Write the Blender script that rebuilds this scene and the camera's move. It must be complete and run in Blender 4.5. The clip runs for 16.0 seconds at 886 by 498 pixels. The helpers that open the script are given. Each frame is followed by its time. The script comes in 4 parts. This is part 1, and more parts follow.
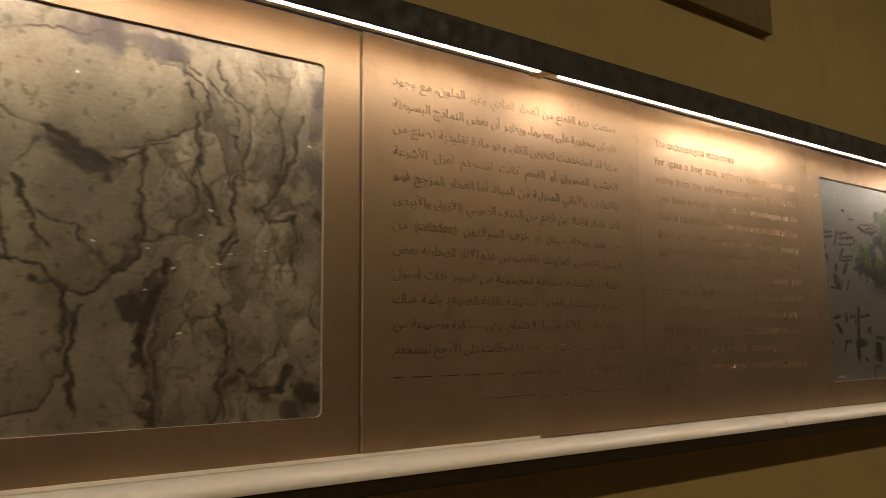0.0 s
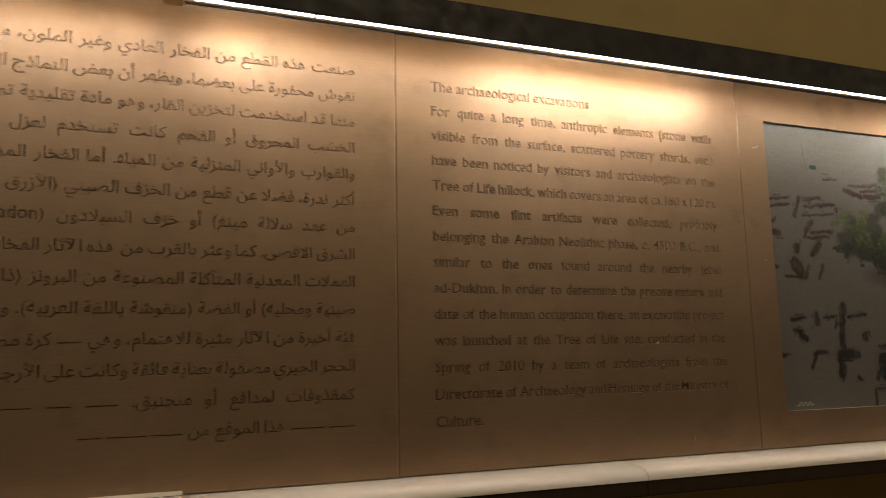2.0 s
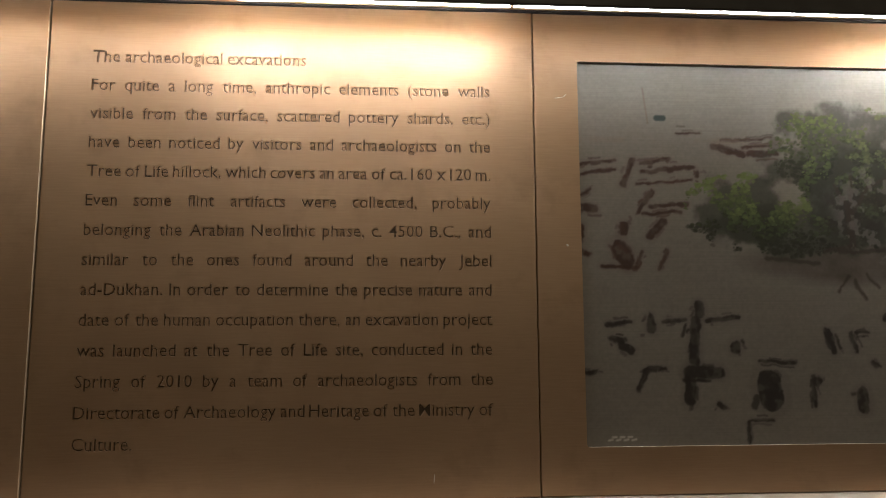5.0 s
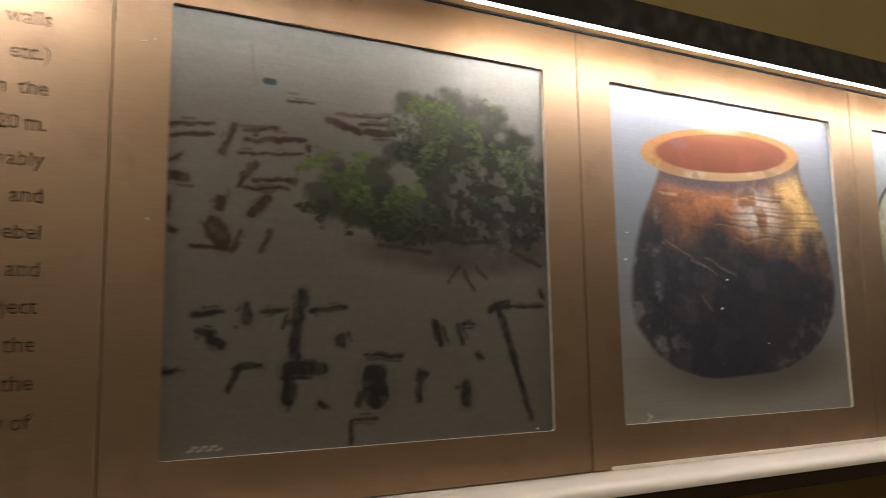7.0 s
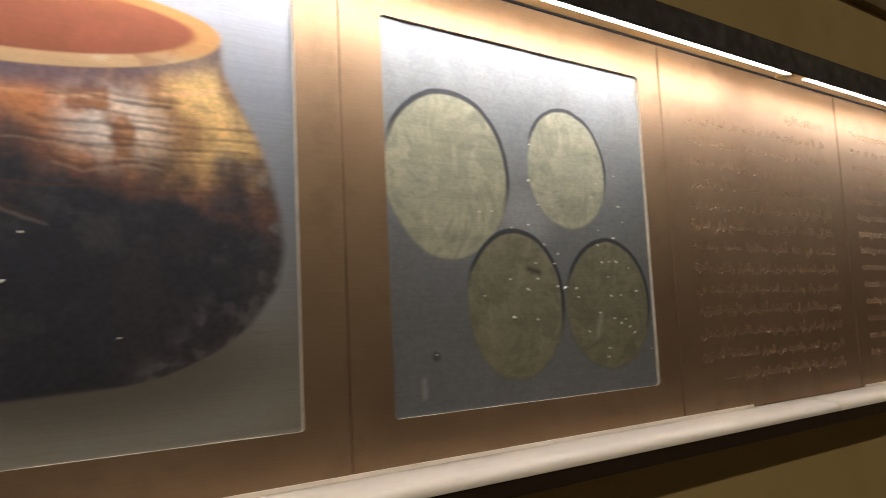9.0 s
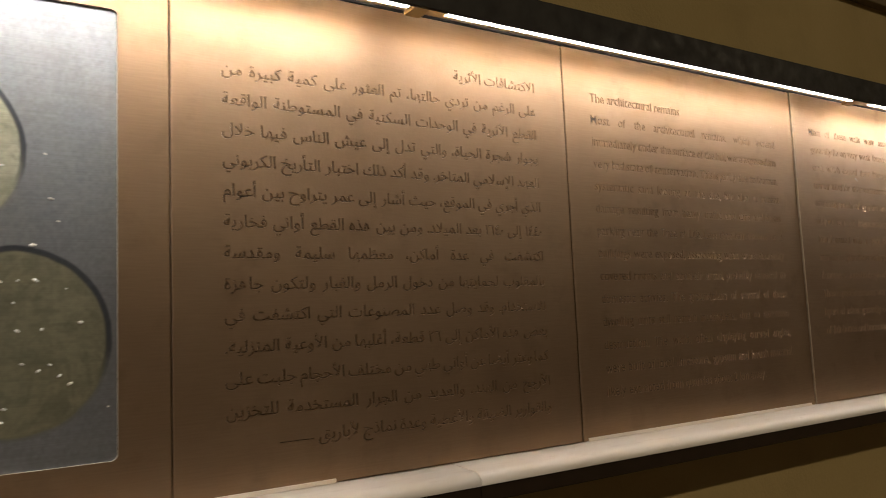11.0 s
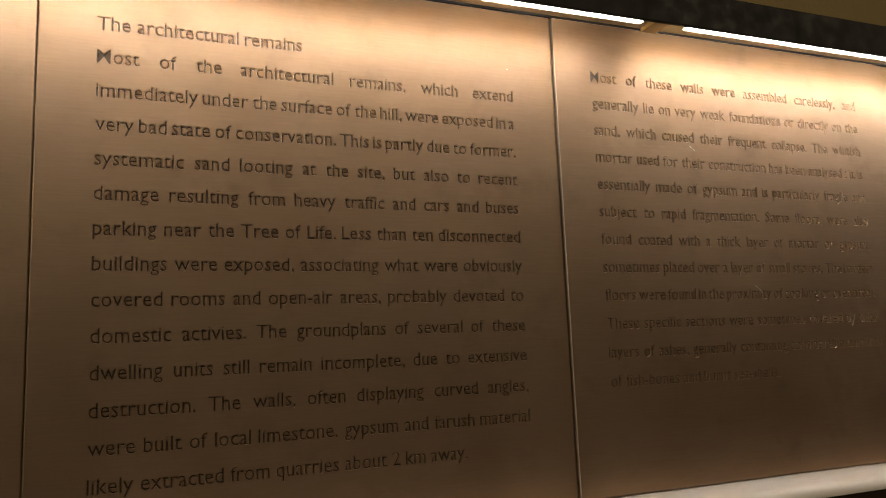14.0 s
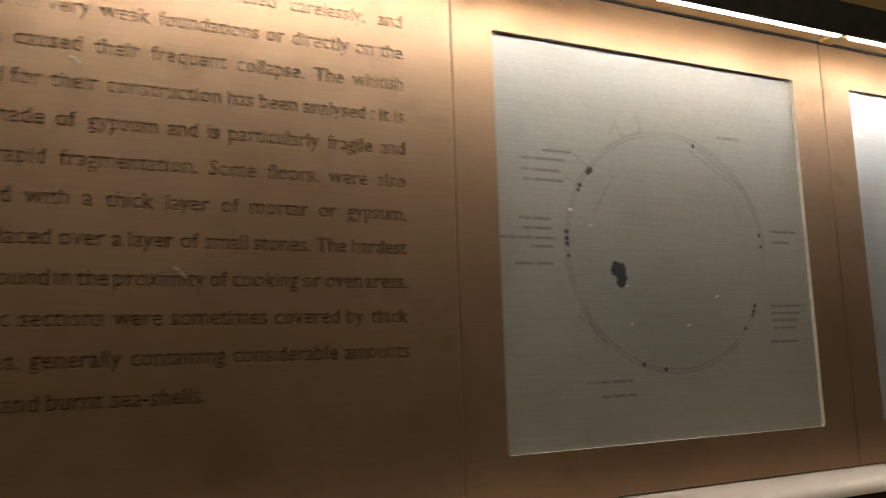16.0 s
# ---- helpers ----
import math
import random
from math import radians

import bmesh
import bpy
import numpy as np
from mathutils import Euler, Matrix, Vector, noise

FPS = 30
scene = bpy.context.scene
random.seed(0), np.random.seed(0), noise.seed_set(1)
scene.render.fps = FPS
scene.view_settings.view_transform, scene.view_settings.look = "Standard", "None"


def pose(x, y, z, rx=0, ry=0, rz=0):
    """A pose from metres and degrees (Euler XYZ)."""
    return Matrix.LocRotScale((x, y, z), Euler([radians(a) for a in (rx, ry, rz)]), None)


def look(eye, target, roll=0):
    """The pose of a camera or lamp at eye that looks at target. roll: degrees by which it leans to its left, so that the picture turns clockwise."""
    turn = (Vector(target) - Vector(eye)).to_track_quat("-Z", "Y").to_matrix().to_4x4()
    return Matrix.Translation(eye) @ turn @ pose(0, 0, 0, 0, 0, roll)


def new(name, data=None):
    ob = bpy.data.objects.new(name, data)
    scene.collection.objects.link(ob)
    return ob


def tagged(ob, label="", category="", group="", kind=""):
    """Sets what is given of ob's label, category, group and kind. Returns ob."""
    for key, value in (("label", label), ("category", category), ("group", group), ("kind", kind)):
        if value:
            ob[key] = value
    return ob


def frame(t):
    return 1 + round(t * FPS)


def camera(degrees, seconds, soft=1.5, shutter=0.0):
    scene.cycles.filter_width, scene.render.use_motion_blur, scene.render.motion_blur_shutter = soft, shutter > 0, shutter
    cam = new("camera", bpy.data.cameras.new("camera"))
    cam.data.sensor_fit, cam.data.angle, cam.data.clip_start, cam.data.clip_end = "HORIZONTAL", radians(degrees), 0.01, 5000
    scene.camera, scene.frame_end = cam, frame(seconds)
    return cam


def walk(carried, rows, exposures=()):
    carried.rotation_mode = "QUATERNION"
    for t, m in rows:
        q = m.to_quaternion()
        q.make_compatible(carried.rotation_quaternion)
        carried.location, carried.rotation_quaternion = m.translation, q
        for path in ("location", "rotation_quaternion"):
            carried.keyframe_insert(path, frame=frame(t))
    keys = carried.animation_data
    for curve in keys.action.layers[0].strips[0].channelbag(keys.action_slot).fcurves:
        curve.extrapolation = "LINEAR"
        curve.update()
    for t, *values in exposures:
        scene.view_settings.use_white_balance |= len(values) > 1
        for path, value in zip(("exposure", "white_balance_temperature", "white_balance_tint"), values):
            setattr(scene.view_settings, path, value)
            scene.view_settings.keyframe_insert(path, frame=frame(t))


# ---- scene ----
cam = camera(61.1, 16.0, soft=0.9, shutter=0.3)
PATH = [
    (0, (0.068, -0.952, 1.445), (1.211, 0.669, 1.701), -0.6),
    (0.3, (0.182, -0.91, 1.428), (1.324, 0.707, 1.71), -1.6),
    (0.5, (0.272, -0.872, 1.449), (1.406, 0.752, 1.731), -2.1),
    (1, (0.486, -0.841, 1.453), (1.544, 0.827, 1.765), -3.1),
    (1.5, (0.705, -0.937, 1.454), (1.557, 0.846, 1.761), -1.4),
    (2, (0.894, -0.991, 1.446), (1.601, 0.857, 1.738), -1.1),
    (2.5, (1.094, -0.888, 1.447), (1.741, 0.981, 1.742), -2.0),
    (3, (1.281, -0.866, 1.465), (1.693, 1.068, 1.767), -1.5),
    (3.2, (1.383, -0.901, 1.475), (1.68, 1.055, 1.764), -0.8),
    (5.3, (1.653, -0.944, 1.477), (1.794, 1.036, 1.717), -0.2),
    (5.5, (1.672, -0.93, 1.499), (1.904, 1.049, 1.676), 0.3),
    (6, (1.716, -0.885, 1.463), (2.212, 1.039, 1.696), 0.9),
    (6.5, (1.714, -0.845, 1.457), (2.448, 0.998, 1.706), 0.1),
    (7, (1.784, -0.844, 1.463), (2.687, 0.921, 1.723), -1.0),
    (7.5, (2.015, -0.903, 1.458), (2.977, 0.832, 1.713), -1.4),
    (8, (2.264, -0.961, 1.456), (3.217, 0.782, 1.686), -1.7),
    (8.5, (2.453, -0.889, 1.448), (3.473, 0.819, 1.65), -2.1),
    (9, (2.626, -0.766, 1.456), (3.813, 0.83, 1.665), -2.7),
    (9.5, (2.829, -0.752, 1.445), (4.093, 0.785, 1.643), -2.4),
    (10, (3.102, -0.822, 1.466), (4.365, 0.716, 1.666), -1.6),
    (10.2, (3.184, -0.859, 1.488), (4.413, 0.709, 1.664), -1.5),
    (12.3, (3.885, -0.911, 1.462), (4.781, 0.858, 1.716), -2.9),
    (12.5, (3.941, -0.924, 1.457), (4.841, 0.843, 1.711), -3.1),
    (13, (4.102, -0.896, 1.446), (5.061, 0.841, 1.691), -2.2),
    (13.5, (4.254, -0.814, 1.469), (5.184, 0.936, 1.737), -2.4),
    (14, (4.375, -0.83, 1.48), (5.115, 1.008, 1.751), -2.3),
    (14.4, (4.507, -0.88, 1.464), (5.134, 0.998, 1.749), -1.9),
    (14.5, (4.549, -0.914, 1.47), (5.151, 0.976, 1.729), -1.5),
    (15, (4.723, -0.963, 1.452), (5.378, 0.913, 1.673), -1.5),
    (15.5, (4.915, -0.849, 1.462), (5.685, 0.981, 1.707), -1.4),
    (15.8, (5.028, -0.767, 1.465), (5.867, 1.028, 1.737), -1.3),
    (16, (5.126, -0.758, 1.467), (5.943, 1.047, 1.741), -1.7),
]
EXPOSURES = [(0.0, -0.25, 6900, 10), (1.5, -0.25, 6700, 10), (3.2, -0.2, 6050, 10), (6.5, -0.05, 5950, 10), (9.0, -0.1, 6000, 10), (12.5, -0.25, 6350, 10), (14.5, -0.33, 6250, 10), (16.0, -0.40, 6250, 10)]
walk(cam, [(t, look(eye, target, roll)) for t, eye, target, roll in PATH], EXPOSURES)

# ---------------------------------------------------------------- world and lights
world = bpy.data.worlds.new("world")
scene.world = world
world.use_nodes = True
world.node_tree.nodes["Background"].inputs[0].default_value = (0.5, 0.42, 0.3, 1)
world.node_tree.nodes["Background"].inputs[1].default_value = 0.05

LED_COLOUR = (1.0, 0.94, 0.88)
LED = 0.66            # overall strength of the strip under the fascia
LAMP_WATTS = 36.0    # unseen ceiling downlights, added as fill for the plaster


def area_lamp(name, place, size, watts, colour):
    data = bpy.data.lights.new(name, "AREA")
    data.shape, data.size, data.energy, data.color = "DISK", size, watts, colour
    ob = new(name, data)
    ob.matrix_world = Matrix.Translation(place)
    return ob


# fill lamps placed out of view: x, y and share of the watts
FILL_DOWNLIGHTS = [(-0.7, -2.1, 0.46), (1.9, -2.1, 0.46), (4.5, -2.1, 0.36), (7.1, -2.1, 0.36)]
for lx, ly, share in FILL_DOWNLIGHTS:
    area_lamp("fill_downlight_lamp", (lx, ly, 3.165), 0.11, LAMP_WATTS * share, (1.0, 0.80, 0.50))


# ---------------------------------------------------------------- materials
def material(name):
    m = bpy.data.materials.new(name)
    m.use_nodes = True
    return m, m.node_tree, m.node_tree.nodes["Principled BSDF"]


def node(tree, kind, **inputs):
    n = tree.nodes.new(kind)
    for key, value in inputs.items():
        n.inputs[key.replace("_", " ")].default_value = value
    return n


def coords(tree, scale):
    tc = tree.nodes.new("ShaderNodeTexCoord")
    mp = tree.nodes.new("ShaderNodeMapping")
    mp.inputs["Scale"].default_value = scale
    tree.links.new(tc.outputs["Object"], mp.inputs["Vector"])
    return mp.outputs["Vector"]


def noise_of(tree, scale, detail=4.0, stretch=(1, 1, 1), rough=0.55):
    n = node(tree, "ShaderNodeTexNoise", Scale=scale, Detail=detail, Roughness=rough)
    tree.links.new(coords(tree, stretch), n.inputs["Vector"])
    return n.outputs["Fac"]


def ramp(tree, fac, stops):
    r = tree.nodes.new("ShaderNodeValToRGB")
    els = r.color_ramp.elements
    while len(els) < len(stops):
        els.new(0.5)
    for el, (pos, col) in zip(els, stops):
        el.position, el.color = pos, (*col, 1)
    tree.links.new(fac, r.inputs["Fac"])
    return r.outputs["Color"]


def span(tree, fac, low, high, a=0.3, b=0.7):
    r = node(tree, "ShaderNodeMapRange", From_Min=a, From_Max=b, To_Min=low, To_Max=high)
    tree.links.new(fac, r.inputs["Value"])
    return r.outputs["Result"]


def mixed(tree, fac, a, b, blend="MIX"):
    m = tree.nodes.new("ShaderNodeMix")
    m.data_type, m.blend_type = "RGBA", blend
    for socket, value in ((m.inputs["Factor"], fac), (m.inputs["A"], a), (m.inputs["B"], b)):
        if isinstance(value, (int, float)):
            socket.default_value = value
        elif isinstance(value, tuple):
            socket.default_value = (*value, 1)
        else:
            tree.links.new(value, socket)
    return m.outputs["Result"]


def bumped(tree, shader, height, strength, distance):
    b = node(tree, "ShaderNodeBump", Strength=strength, Distance=distance)
    tree.links.new(height, b.inputs["Height"])
    tree.links.new(b.outputs["Normal"], shader.inputs["Normal"])


def summed(tree, a, b, weight):
    m = tree.nodes.new("ShaderNodeMath")
    m.operation = "MULTIPLY_ADD"
    tree.links.new(b, m.inputs[0])
    m.inputs[1].default_value = weight
    tree.links.new(a, m.inputs[2])
    return m.outputs[0]


def bronze(name, low, high, metal, rough_low, rough_high):
    m, t, s = material(name)
    patches = noise_of(t, 3.0, 5)
    brush = noise_of(t, 110.0, 3, (0.25, 1, 5))
    grime = noise_of(t, 14.0, 6)
    base = ramp(t, patches, [(0.3, low), (0.7, high)])
    base = mixed(t, span(t, brush, 0.0, 0.06), base, (0.02, 0.012, 0.006))
    base = mixed(t, span(t, grime, 0.0, 0.35, 0.55, 0.8), base, (0.11, 0.075, 0.045))
    t.links.new(base, s.inputs["Base Color"])
    s.inputs["Metallic"].default_value = metal
    t.links.new(span(t, summed(t, grime, brush, 0.35), rough_low, rough_high, 0.45, 0.95), s.inputs["Roughness"])
    bumped(t, s, summed(t, noise_of(t, 260.0, 3), noise_of(t, 9.0, 2), 3.5), 0.09, 0.0010)
    return m


M_BRONZE = bronze("brown_bronze_sheet", (0.315, 0.212, 0.130), (0.400, 0.280, 0.180), 0.95, 0.50, 0.63)
# bronze lightened on the letter walls to lift their lit edges
M_CUT = bronze("engraved_bronze", (0.44, 0.300, 0.190), (0.55, 0.390, 0.255), 0.80, 0.38, 0.50)
# same bronze darkened: painted shade on the floor of the letters
M_GROOVE = bronze("letter_shade_bronze", (0.055, 0.037, 0.024), (0.078, 0.053, 0.035), 0.5, 0.5, 0.65)


def ledge_paint():
    m, t, s = material("tan_lacquered_sheet")
    patches, fine = noise_of(t, 6.0, 5, (0.4, 1, 1)), noise_of(t, 120.0, 3, (0.3, 1, 1))
    base = ramp(t, patches, [(0.3, (0.84, 0.74, 0.63)), (0.7, (0.90, 0.81, 0.70))])
    base = mixed(t, span(t, fine, 0.0, 0.14, 0.58, 0.78), base, (0.30, 0.20, 0.12))
    t.links.new(base, s.inputs["Base Color"])
    s.inputs["Metallic"].default_value = 0.03
    t.links.new(span(t, fine, 0.36, 0.55), s.inputs["Roughness"])
    bumped(t, s, patches, 0.12, 0.002)
    return m


M_LEDGE = ledge_paint()


def dark_paint():
    m, t, s = material("black_brown_painted_steel")
    t.links.new(ramp(t, noise_of(t, 18.0, 5), [(0.3, (0.012, 0.010, 0.010)), (0.75, (0.030, 0.025, 0.023))]), s.inputs["Base Color"])
    t.links.new(span(t, noise_of(t, 40.0, 4), 0.45, 0.7), s.inputs["Roughness"])
    bumped(t, s, noise_of(t, 90.0, 3), 0.1, 0.001)
    return m


M_DARK = dark_paint()



def plaster():
    m, t, s = material("ochre_rendered_plaster")
    broad, mid, grain = noise_of(t, 1.3, 5), noise_of(t, 7.0, 6), noise_of(t, 160.0, 4)
    base = ramp(t, broad, [(0.3, (0.50, 0.38, 0.175)), (0.7, (0.62, 0.48, 0.235))])
    base = mixed(t, span(t, mid, 0.0, 0.35, 0.5, 0.75), base, (0.38, 0.285, 0.145))
    t.links.new(base, s.inputs["Base Color"])
    s.inputs["Roughness"].default_value = 0.85
    s.inputs["Specular IOR Level"].default_value = 0.25
    bumped(t, s, summed(t, grain, mid, 2.0), 0.35, 0.003)
    return m


M_PLASTER = plaster()


def gilt():
    m, t, s = material("brass_reflector")
    t.links.new(ramp(t, noise_of(t, 12.0, 4, (0.2, 1, 1)), [(0.3, (0.42, 0.27, 0.09)), (0.7, (0.60, 0.42, 0.17))]), s.inputs["Base Color"])
    s.inputs["Metallic"].default_value = 0.6
    s.inputs["Roughness"].default_value = 0.4
    return m


M_GILT = gilt()


def plain(name, colour, rough, metal=0.0, grain=60.0, depth=0.001):
    m, t, s = material(name)
    n = noise_of(t, grain, 4)
    dark = tuple(c * 0.75 for c in colour)
    t.links.new(ramp(t, n, [(0.3, dark), (0.7, colour)]), s.inputs["Base Color"])
    s.inputs["Roughness"].default_value, s.inputs["Metallic"].default_value = rough, metal
    bumped(t, s, n, 0.2, depth)
    return m


M_BOARD = plain("dark_stained_timber", (0.27, 0.195, 0.10), 0.8, 0, 25.0)
M_RAIL = plain("dark_brown_rail", (0.045, 0.026, 0.015), 0.6, 0.1, 40.0)
M_FLOOR = plain("brown_stone_floor", (0.20, 0.16, 0.11), 0.6, 0, 30.0)
M_CEILING = plain("brown_ceiling_board", (0.16, 0.125, 0.08), 0.8, 0, 20.0)
# dark tone for the unseen back wall, so the bronze reflects less light
M_BACK = plain("unseen_back_wall_dark", (0.085, 0.066, 0.044), 0.85, 0, 12.0)
M_TRIM = plain("white_lamp_ring", (0.7, 0.68, 0.62), 0.4)


def glow(name, colour, strength):
    m, t, s = material(name)
    s.inputs["Base Color"].default_value = (0.8, 0.75, 0.65, 1)
    s.inputs["Emission Color"].default_value = (*colour, 1)
    s.inputs["Emission Strength"].default_value = strength
    return m


def print_metal():
    m, t, s = material("picture_printed_on_brushed_aluminium")
    attr = t.nodes.new("ShaderNodeAttribute")
    attr.attribute_name = "ink"
    brush = noise_of(t, 90.0, 4, (0.12, 1, 12))
    worn = noise_of(t, 11.0, 6)
    base = mixed(t, span(t, brush, 0.0, 0.12), attr.outputs["Color"], (0.05, 0.048, 0.045))
    t.links.new(base, s.inputs["Base Color"])
    s.inputs["Metallic"].default_value = 0.40
    t.links.new(span(t, summed(t, worn, brush, 0.4), 0.50, 0.66, 0.5, 1.0), s.inputs["Roughness"])
    bumped(t, s, summed(t, brush, noise_of(t, 5.0, 2), 3.0), 0.06, 0.0010)
    return m


M_PRINT = print_metal()
# cut edge of the openings, coloured paler so its lit line shows
M_EDGE = plain("lightened_cut_edge", (0.80, 0.72, 0.60), 0.35, 0.3)
# panel rim lightened to stand for the seam edge catching light
M_RIM = plain("lightened_bronze_edge", (0.58, 0.45, 0.31), 0.4, 0.5)
# near-white base colour stands in for the sparkle of the flecks
M_FLECK = plain("fleck_whitened_for_glint", (0.95, 0.94, 0.90), 0.12, 0.0)
M_MARK = plain("pale_scratched_mark", (0.62, 0.58, 0.50), 0.45, 0.2)


# ---------------------------------------------------------------- building helpers
def mesh_of(bm, name, mat):
    me = bpy.data.meshes.new(name)
    bm.normal_update()
    bm.to_mesh(me)
    bm.free()
    me.materials.append(mat)
    return me


def part(name, bm, mat, parent=None, label=""):
    ob = new(name, mesh_of(bm, name, mat))
    if parent is not None:
        ob.parent = parent
        ob.matrix_parent_inverse = parent.matrix_world.inverted()
    return tagged(ob, label)


def root(name, place, label, category, group=""):
    ob = new(name)
    ob.empty_display_size = 0.05
    ob.matrix_world = Matrix.Translation(place)
    return tagged(ob, label, category, group)


def block(x0, x1, y0, y1, z0, z1, bevel=0.0, segments=2):
    bm = bmesh.new()
    m = Matrix.Translation(((x0 + x1) / 2, (y0 + y1) / 2, (z0 + z1) / 2)) @ Matrix.Diagonal((x1 - x0, y1 - y0, z1 - z0, 1))
    bmesh.ops.create_cube(bm, size=1, matrix=m)
    if bevel:
        bmesh.ops.bevel(bm, geom=bm.edges[:], offset=bevel, segments=segments, affect="EDGES", profile=0.5)
    return bm


def swept(profile, x0, x1, smooth=False, steps=1):
    """A closed profile of (y, z), counter-clockwise seen from +x, swept along x."""
    bm = bmesh.new()
    rows = [[bm.verts.new((x0 + (x1 - x0) * k / steps, y, z)) for y, z in profile] for k in range(steps + 1)]
    n = len(profile)
    for a, b in zip(rows, rows[1:]):
        for i in range(n):
            f = bm.faces.new((a[i], a[(i + 1) % n], b[(i + 1) % n], b[i]))
            f.smooth = smooth
    bm.faces.new(rows[0][::-1])
    bm.faces.new(rows[-1])
    bmesh.ops.recalc_face_normals(bm, faces=bm.faces[:])
    return bm


def structure(name, bm, mat, label):
    return tagged(part(name, bm, mat), label, name.split("_")[0], "", "structure")


# ---------------------------------------------------------------- the passage
X_WEST, X_EAST, Y_BACK, HEIGHT = -2.6, 9.6, -3.4, 3.2
structure("wall_north", block(X_WEST, X_EAST, 0.010, 0.25, 0, HEIGHT), M_PLASTER, "ochre rendered plaster wall behind the display band")
# added out of view and kept dark to dim reflections in the panels
structure("wall_south", block(X_WEST, X_EAST, Y_BACK - 0.2, Y_BACK, 0, HEIGHT), M_BACK, "dark brown painted wall across the passage")
# end walls and ceiling are unseen, added to close the passage
structure("wall_west", block(X_WEST - 0.2, X_WEST - 0.002, Y_BACK, 0.25, 0, HEIGHT), M_PLASTER, "ochre plaster end wall of the passage")
structure("wall_east", block(X_EAST + 0.002, X_EAST + 0.2, Y_BACK, 0.25, 0, HEIGHT), M_PLASTER, "ochre plaster end wall of the passage")
structure("floor", block(X_WEST - 0.2, X_EAST + 0.2, Y_BACK - 0.2, 0.25, -0.12, -0.002), M_FLOOR, "brown stone floor of the passage")
structure("ceiling", block(X_WEST - 0.2, X_EAST + 0.2, Y_BACK - 0.2, 0.25, HEIGHT + 0.002, HEIGHT + 0.15), M_CEILING, "brown board ceiling of the passage")

# flat boards, darker than the plaster, above two stretches of the display
for bx0, bx1 in ((-1.2, 1.70), (3.62, 7.4)):
    beam = tagged(part("high_wall_board", block(bx0, bx1, -0.012, 0.012, 2.172, 2.42, 0.003), M_BOARD),
                  "dark stained timber board fixed high on the plaster wall", "beam", "boards above the display")

# bodies for the added fill lamps, never in view
M_LAMPGLASS = glow("fill_downlight_glass", (1.0, 0.80, 0.50), 6.0)
for lx, ly, share in FILL_DOWNLIGHTS:
    lamp = root("ceiling_downlight", (lx, ly, HEIGHT), "round white recessed downlight in the brown ceiling", "lamp", "ceiling downlights")
    bm = bmesh.new()
    rings = [[bm.verts.new((lx + r * math.cos(k), ly + r * math.sin(k), z)) for k in np.linspace(0, math.tau, 32, endpoint=False)]
             for r, z in ((0.090, 3.2015), (0.085, 3.185), (0.065, 3.180))]
    for ra, rb in zip(rings, rings[1:]):
        for i in range(32):
            bm.faces.new((ra[i], ra[(i + 1) % 32], rb[(i + 1) % 32], rb[i]))
    part("trim_ring", bm, M_TRIM, lamp)
    bm = bmesh.new()
    bmesh.ops.create_circle(bm, cap_ends=True, radius=0.066, segments=32, matrix=Matrix.Translation((lx, ly, 3.188)))
    part("lamp_glass", bm, M_LAMPGLASS, lamp, "glowing warm lamp glass")


# ---------------------------------------------------------------- ledge under the panels
def ledge_profile():
    top, nose_y, low, r = 1.2905, -0.072, 1.2725, 0.0155
    pts = [(0.009, top + 0.0005)]
    for k in range(7):
        a = math.radians(90 + 90 * k / 6)
        pts.append((nose_y + r + r * math.cos(a), top - 0.002 - r + r * math.sin(a)))
    return pts + [(nose_y, low), (0.009, low)]


UNDER_RAIL = [(0.009, 1.2723), (-0.0690, 1.2723), (-0.0690, 1.2530), (-0.0665, 1.2505), (0.009, 1.2505)]
for lx0, lx1 in ((-1.6, 1.548), (1.5492, 4.030), (4.0312, 6.51), (6.5112, 8.0)):
    ledge = root("display_ledge", ((lx0 + lx1) / 2, -0.03, 1.2505), "tan metal ledge with rounded nose below the panels", "ledge", "ledge lengths")
    part("top_sheet", swept(ledge_profile(), lx0, lx1, True, 12), M_LEDGE, ledge, "worn tan lacquered top sheet")
    part("under_rail", swept(UNDER_RAIL, lx0, lx1), M_RAIL, ledge, "dark brown rail under the sheet")
for lx0, lx1 in ((-1.0, 0.93), (2.47, 3.86), (4.28, 4.86)):
    tagged(part("edge_lip", swept([(0.0035, 1.2912), (0.0035, 1.2962), (-0.0035, 1.2962), (-0.0042, 1.2912)], lx0, lx1), M_LEDGE),
           "thin tan metal lip between ledge and panels", "trim", "edge lips")

# ---------------------------------------------------------------- lit cove above the panels
cove = root("light_cove", (2.7, 0, 1.93), "dark steel fascia hiding a warm light strip above the panels", "light fitting")
part("fascia", block(-1.6, 8.0, -0.0955, -0.0900, 1.8846, 1.9320, 0.0012), M_DARK, cove, "black-brown painted steel front strip")
part("cover", block(-1.6, 8.0, -0.0897, 0.0095, 1.9285, 1.9315), M_DARK, cove)
part("reflector", swept([(0.009, 1.9225), (0.009, 1.9255), (-0.0835, 1.9085), (-0.0835, 1.9060)], -1.6, 8.0), M_GILT, cove, "brass-coloured reflector sheet")
part("reflector_lip", swept([(-0.0500, 1.9095), (-0.0500, 1.9135), (-0.0530, 1.9130), (-0.0530, 1.9095)], -1.6, 8.0), M_GILT, cove, "folded brass edge of the reflector")
part("shadow_gap", swept([(0.0090, 1.9176), (0.0090, 1.9218), (-0.0030, 1.9206), (-0.0030, 1.9180)], -1.6, 8.0), M_DARK, cove, "dark joint above the panels")
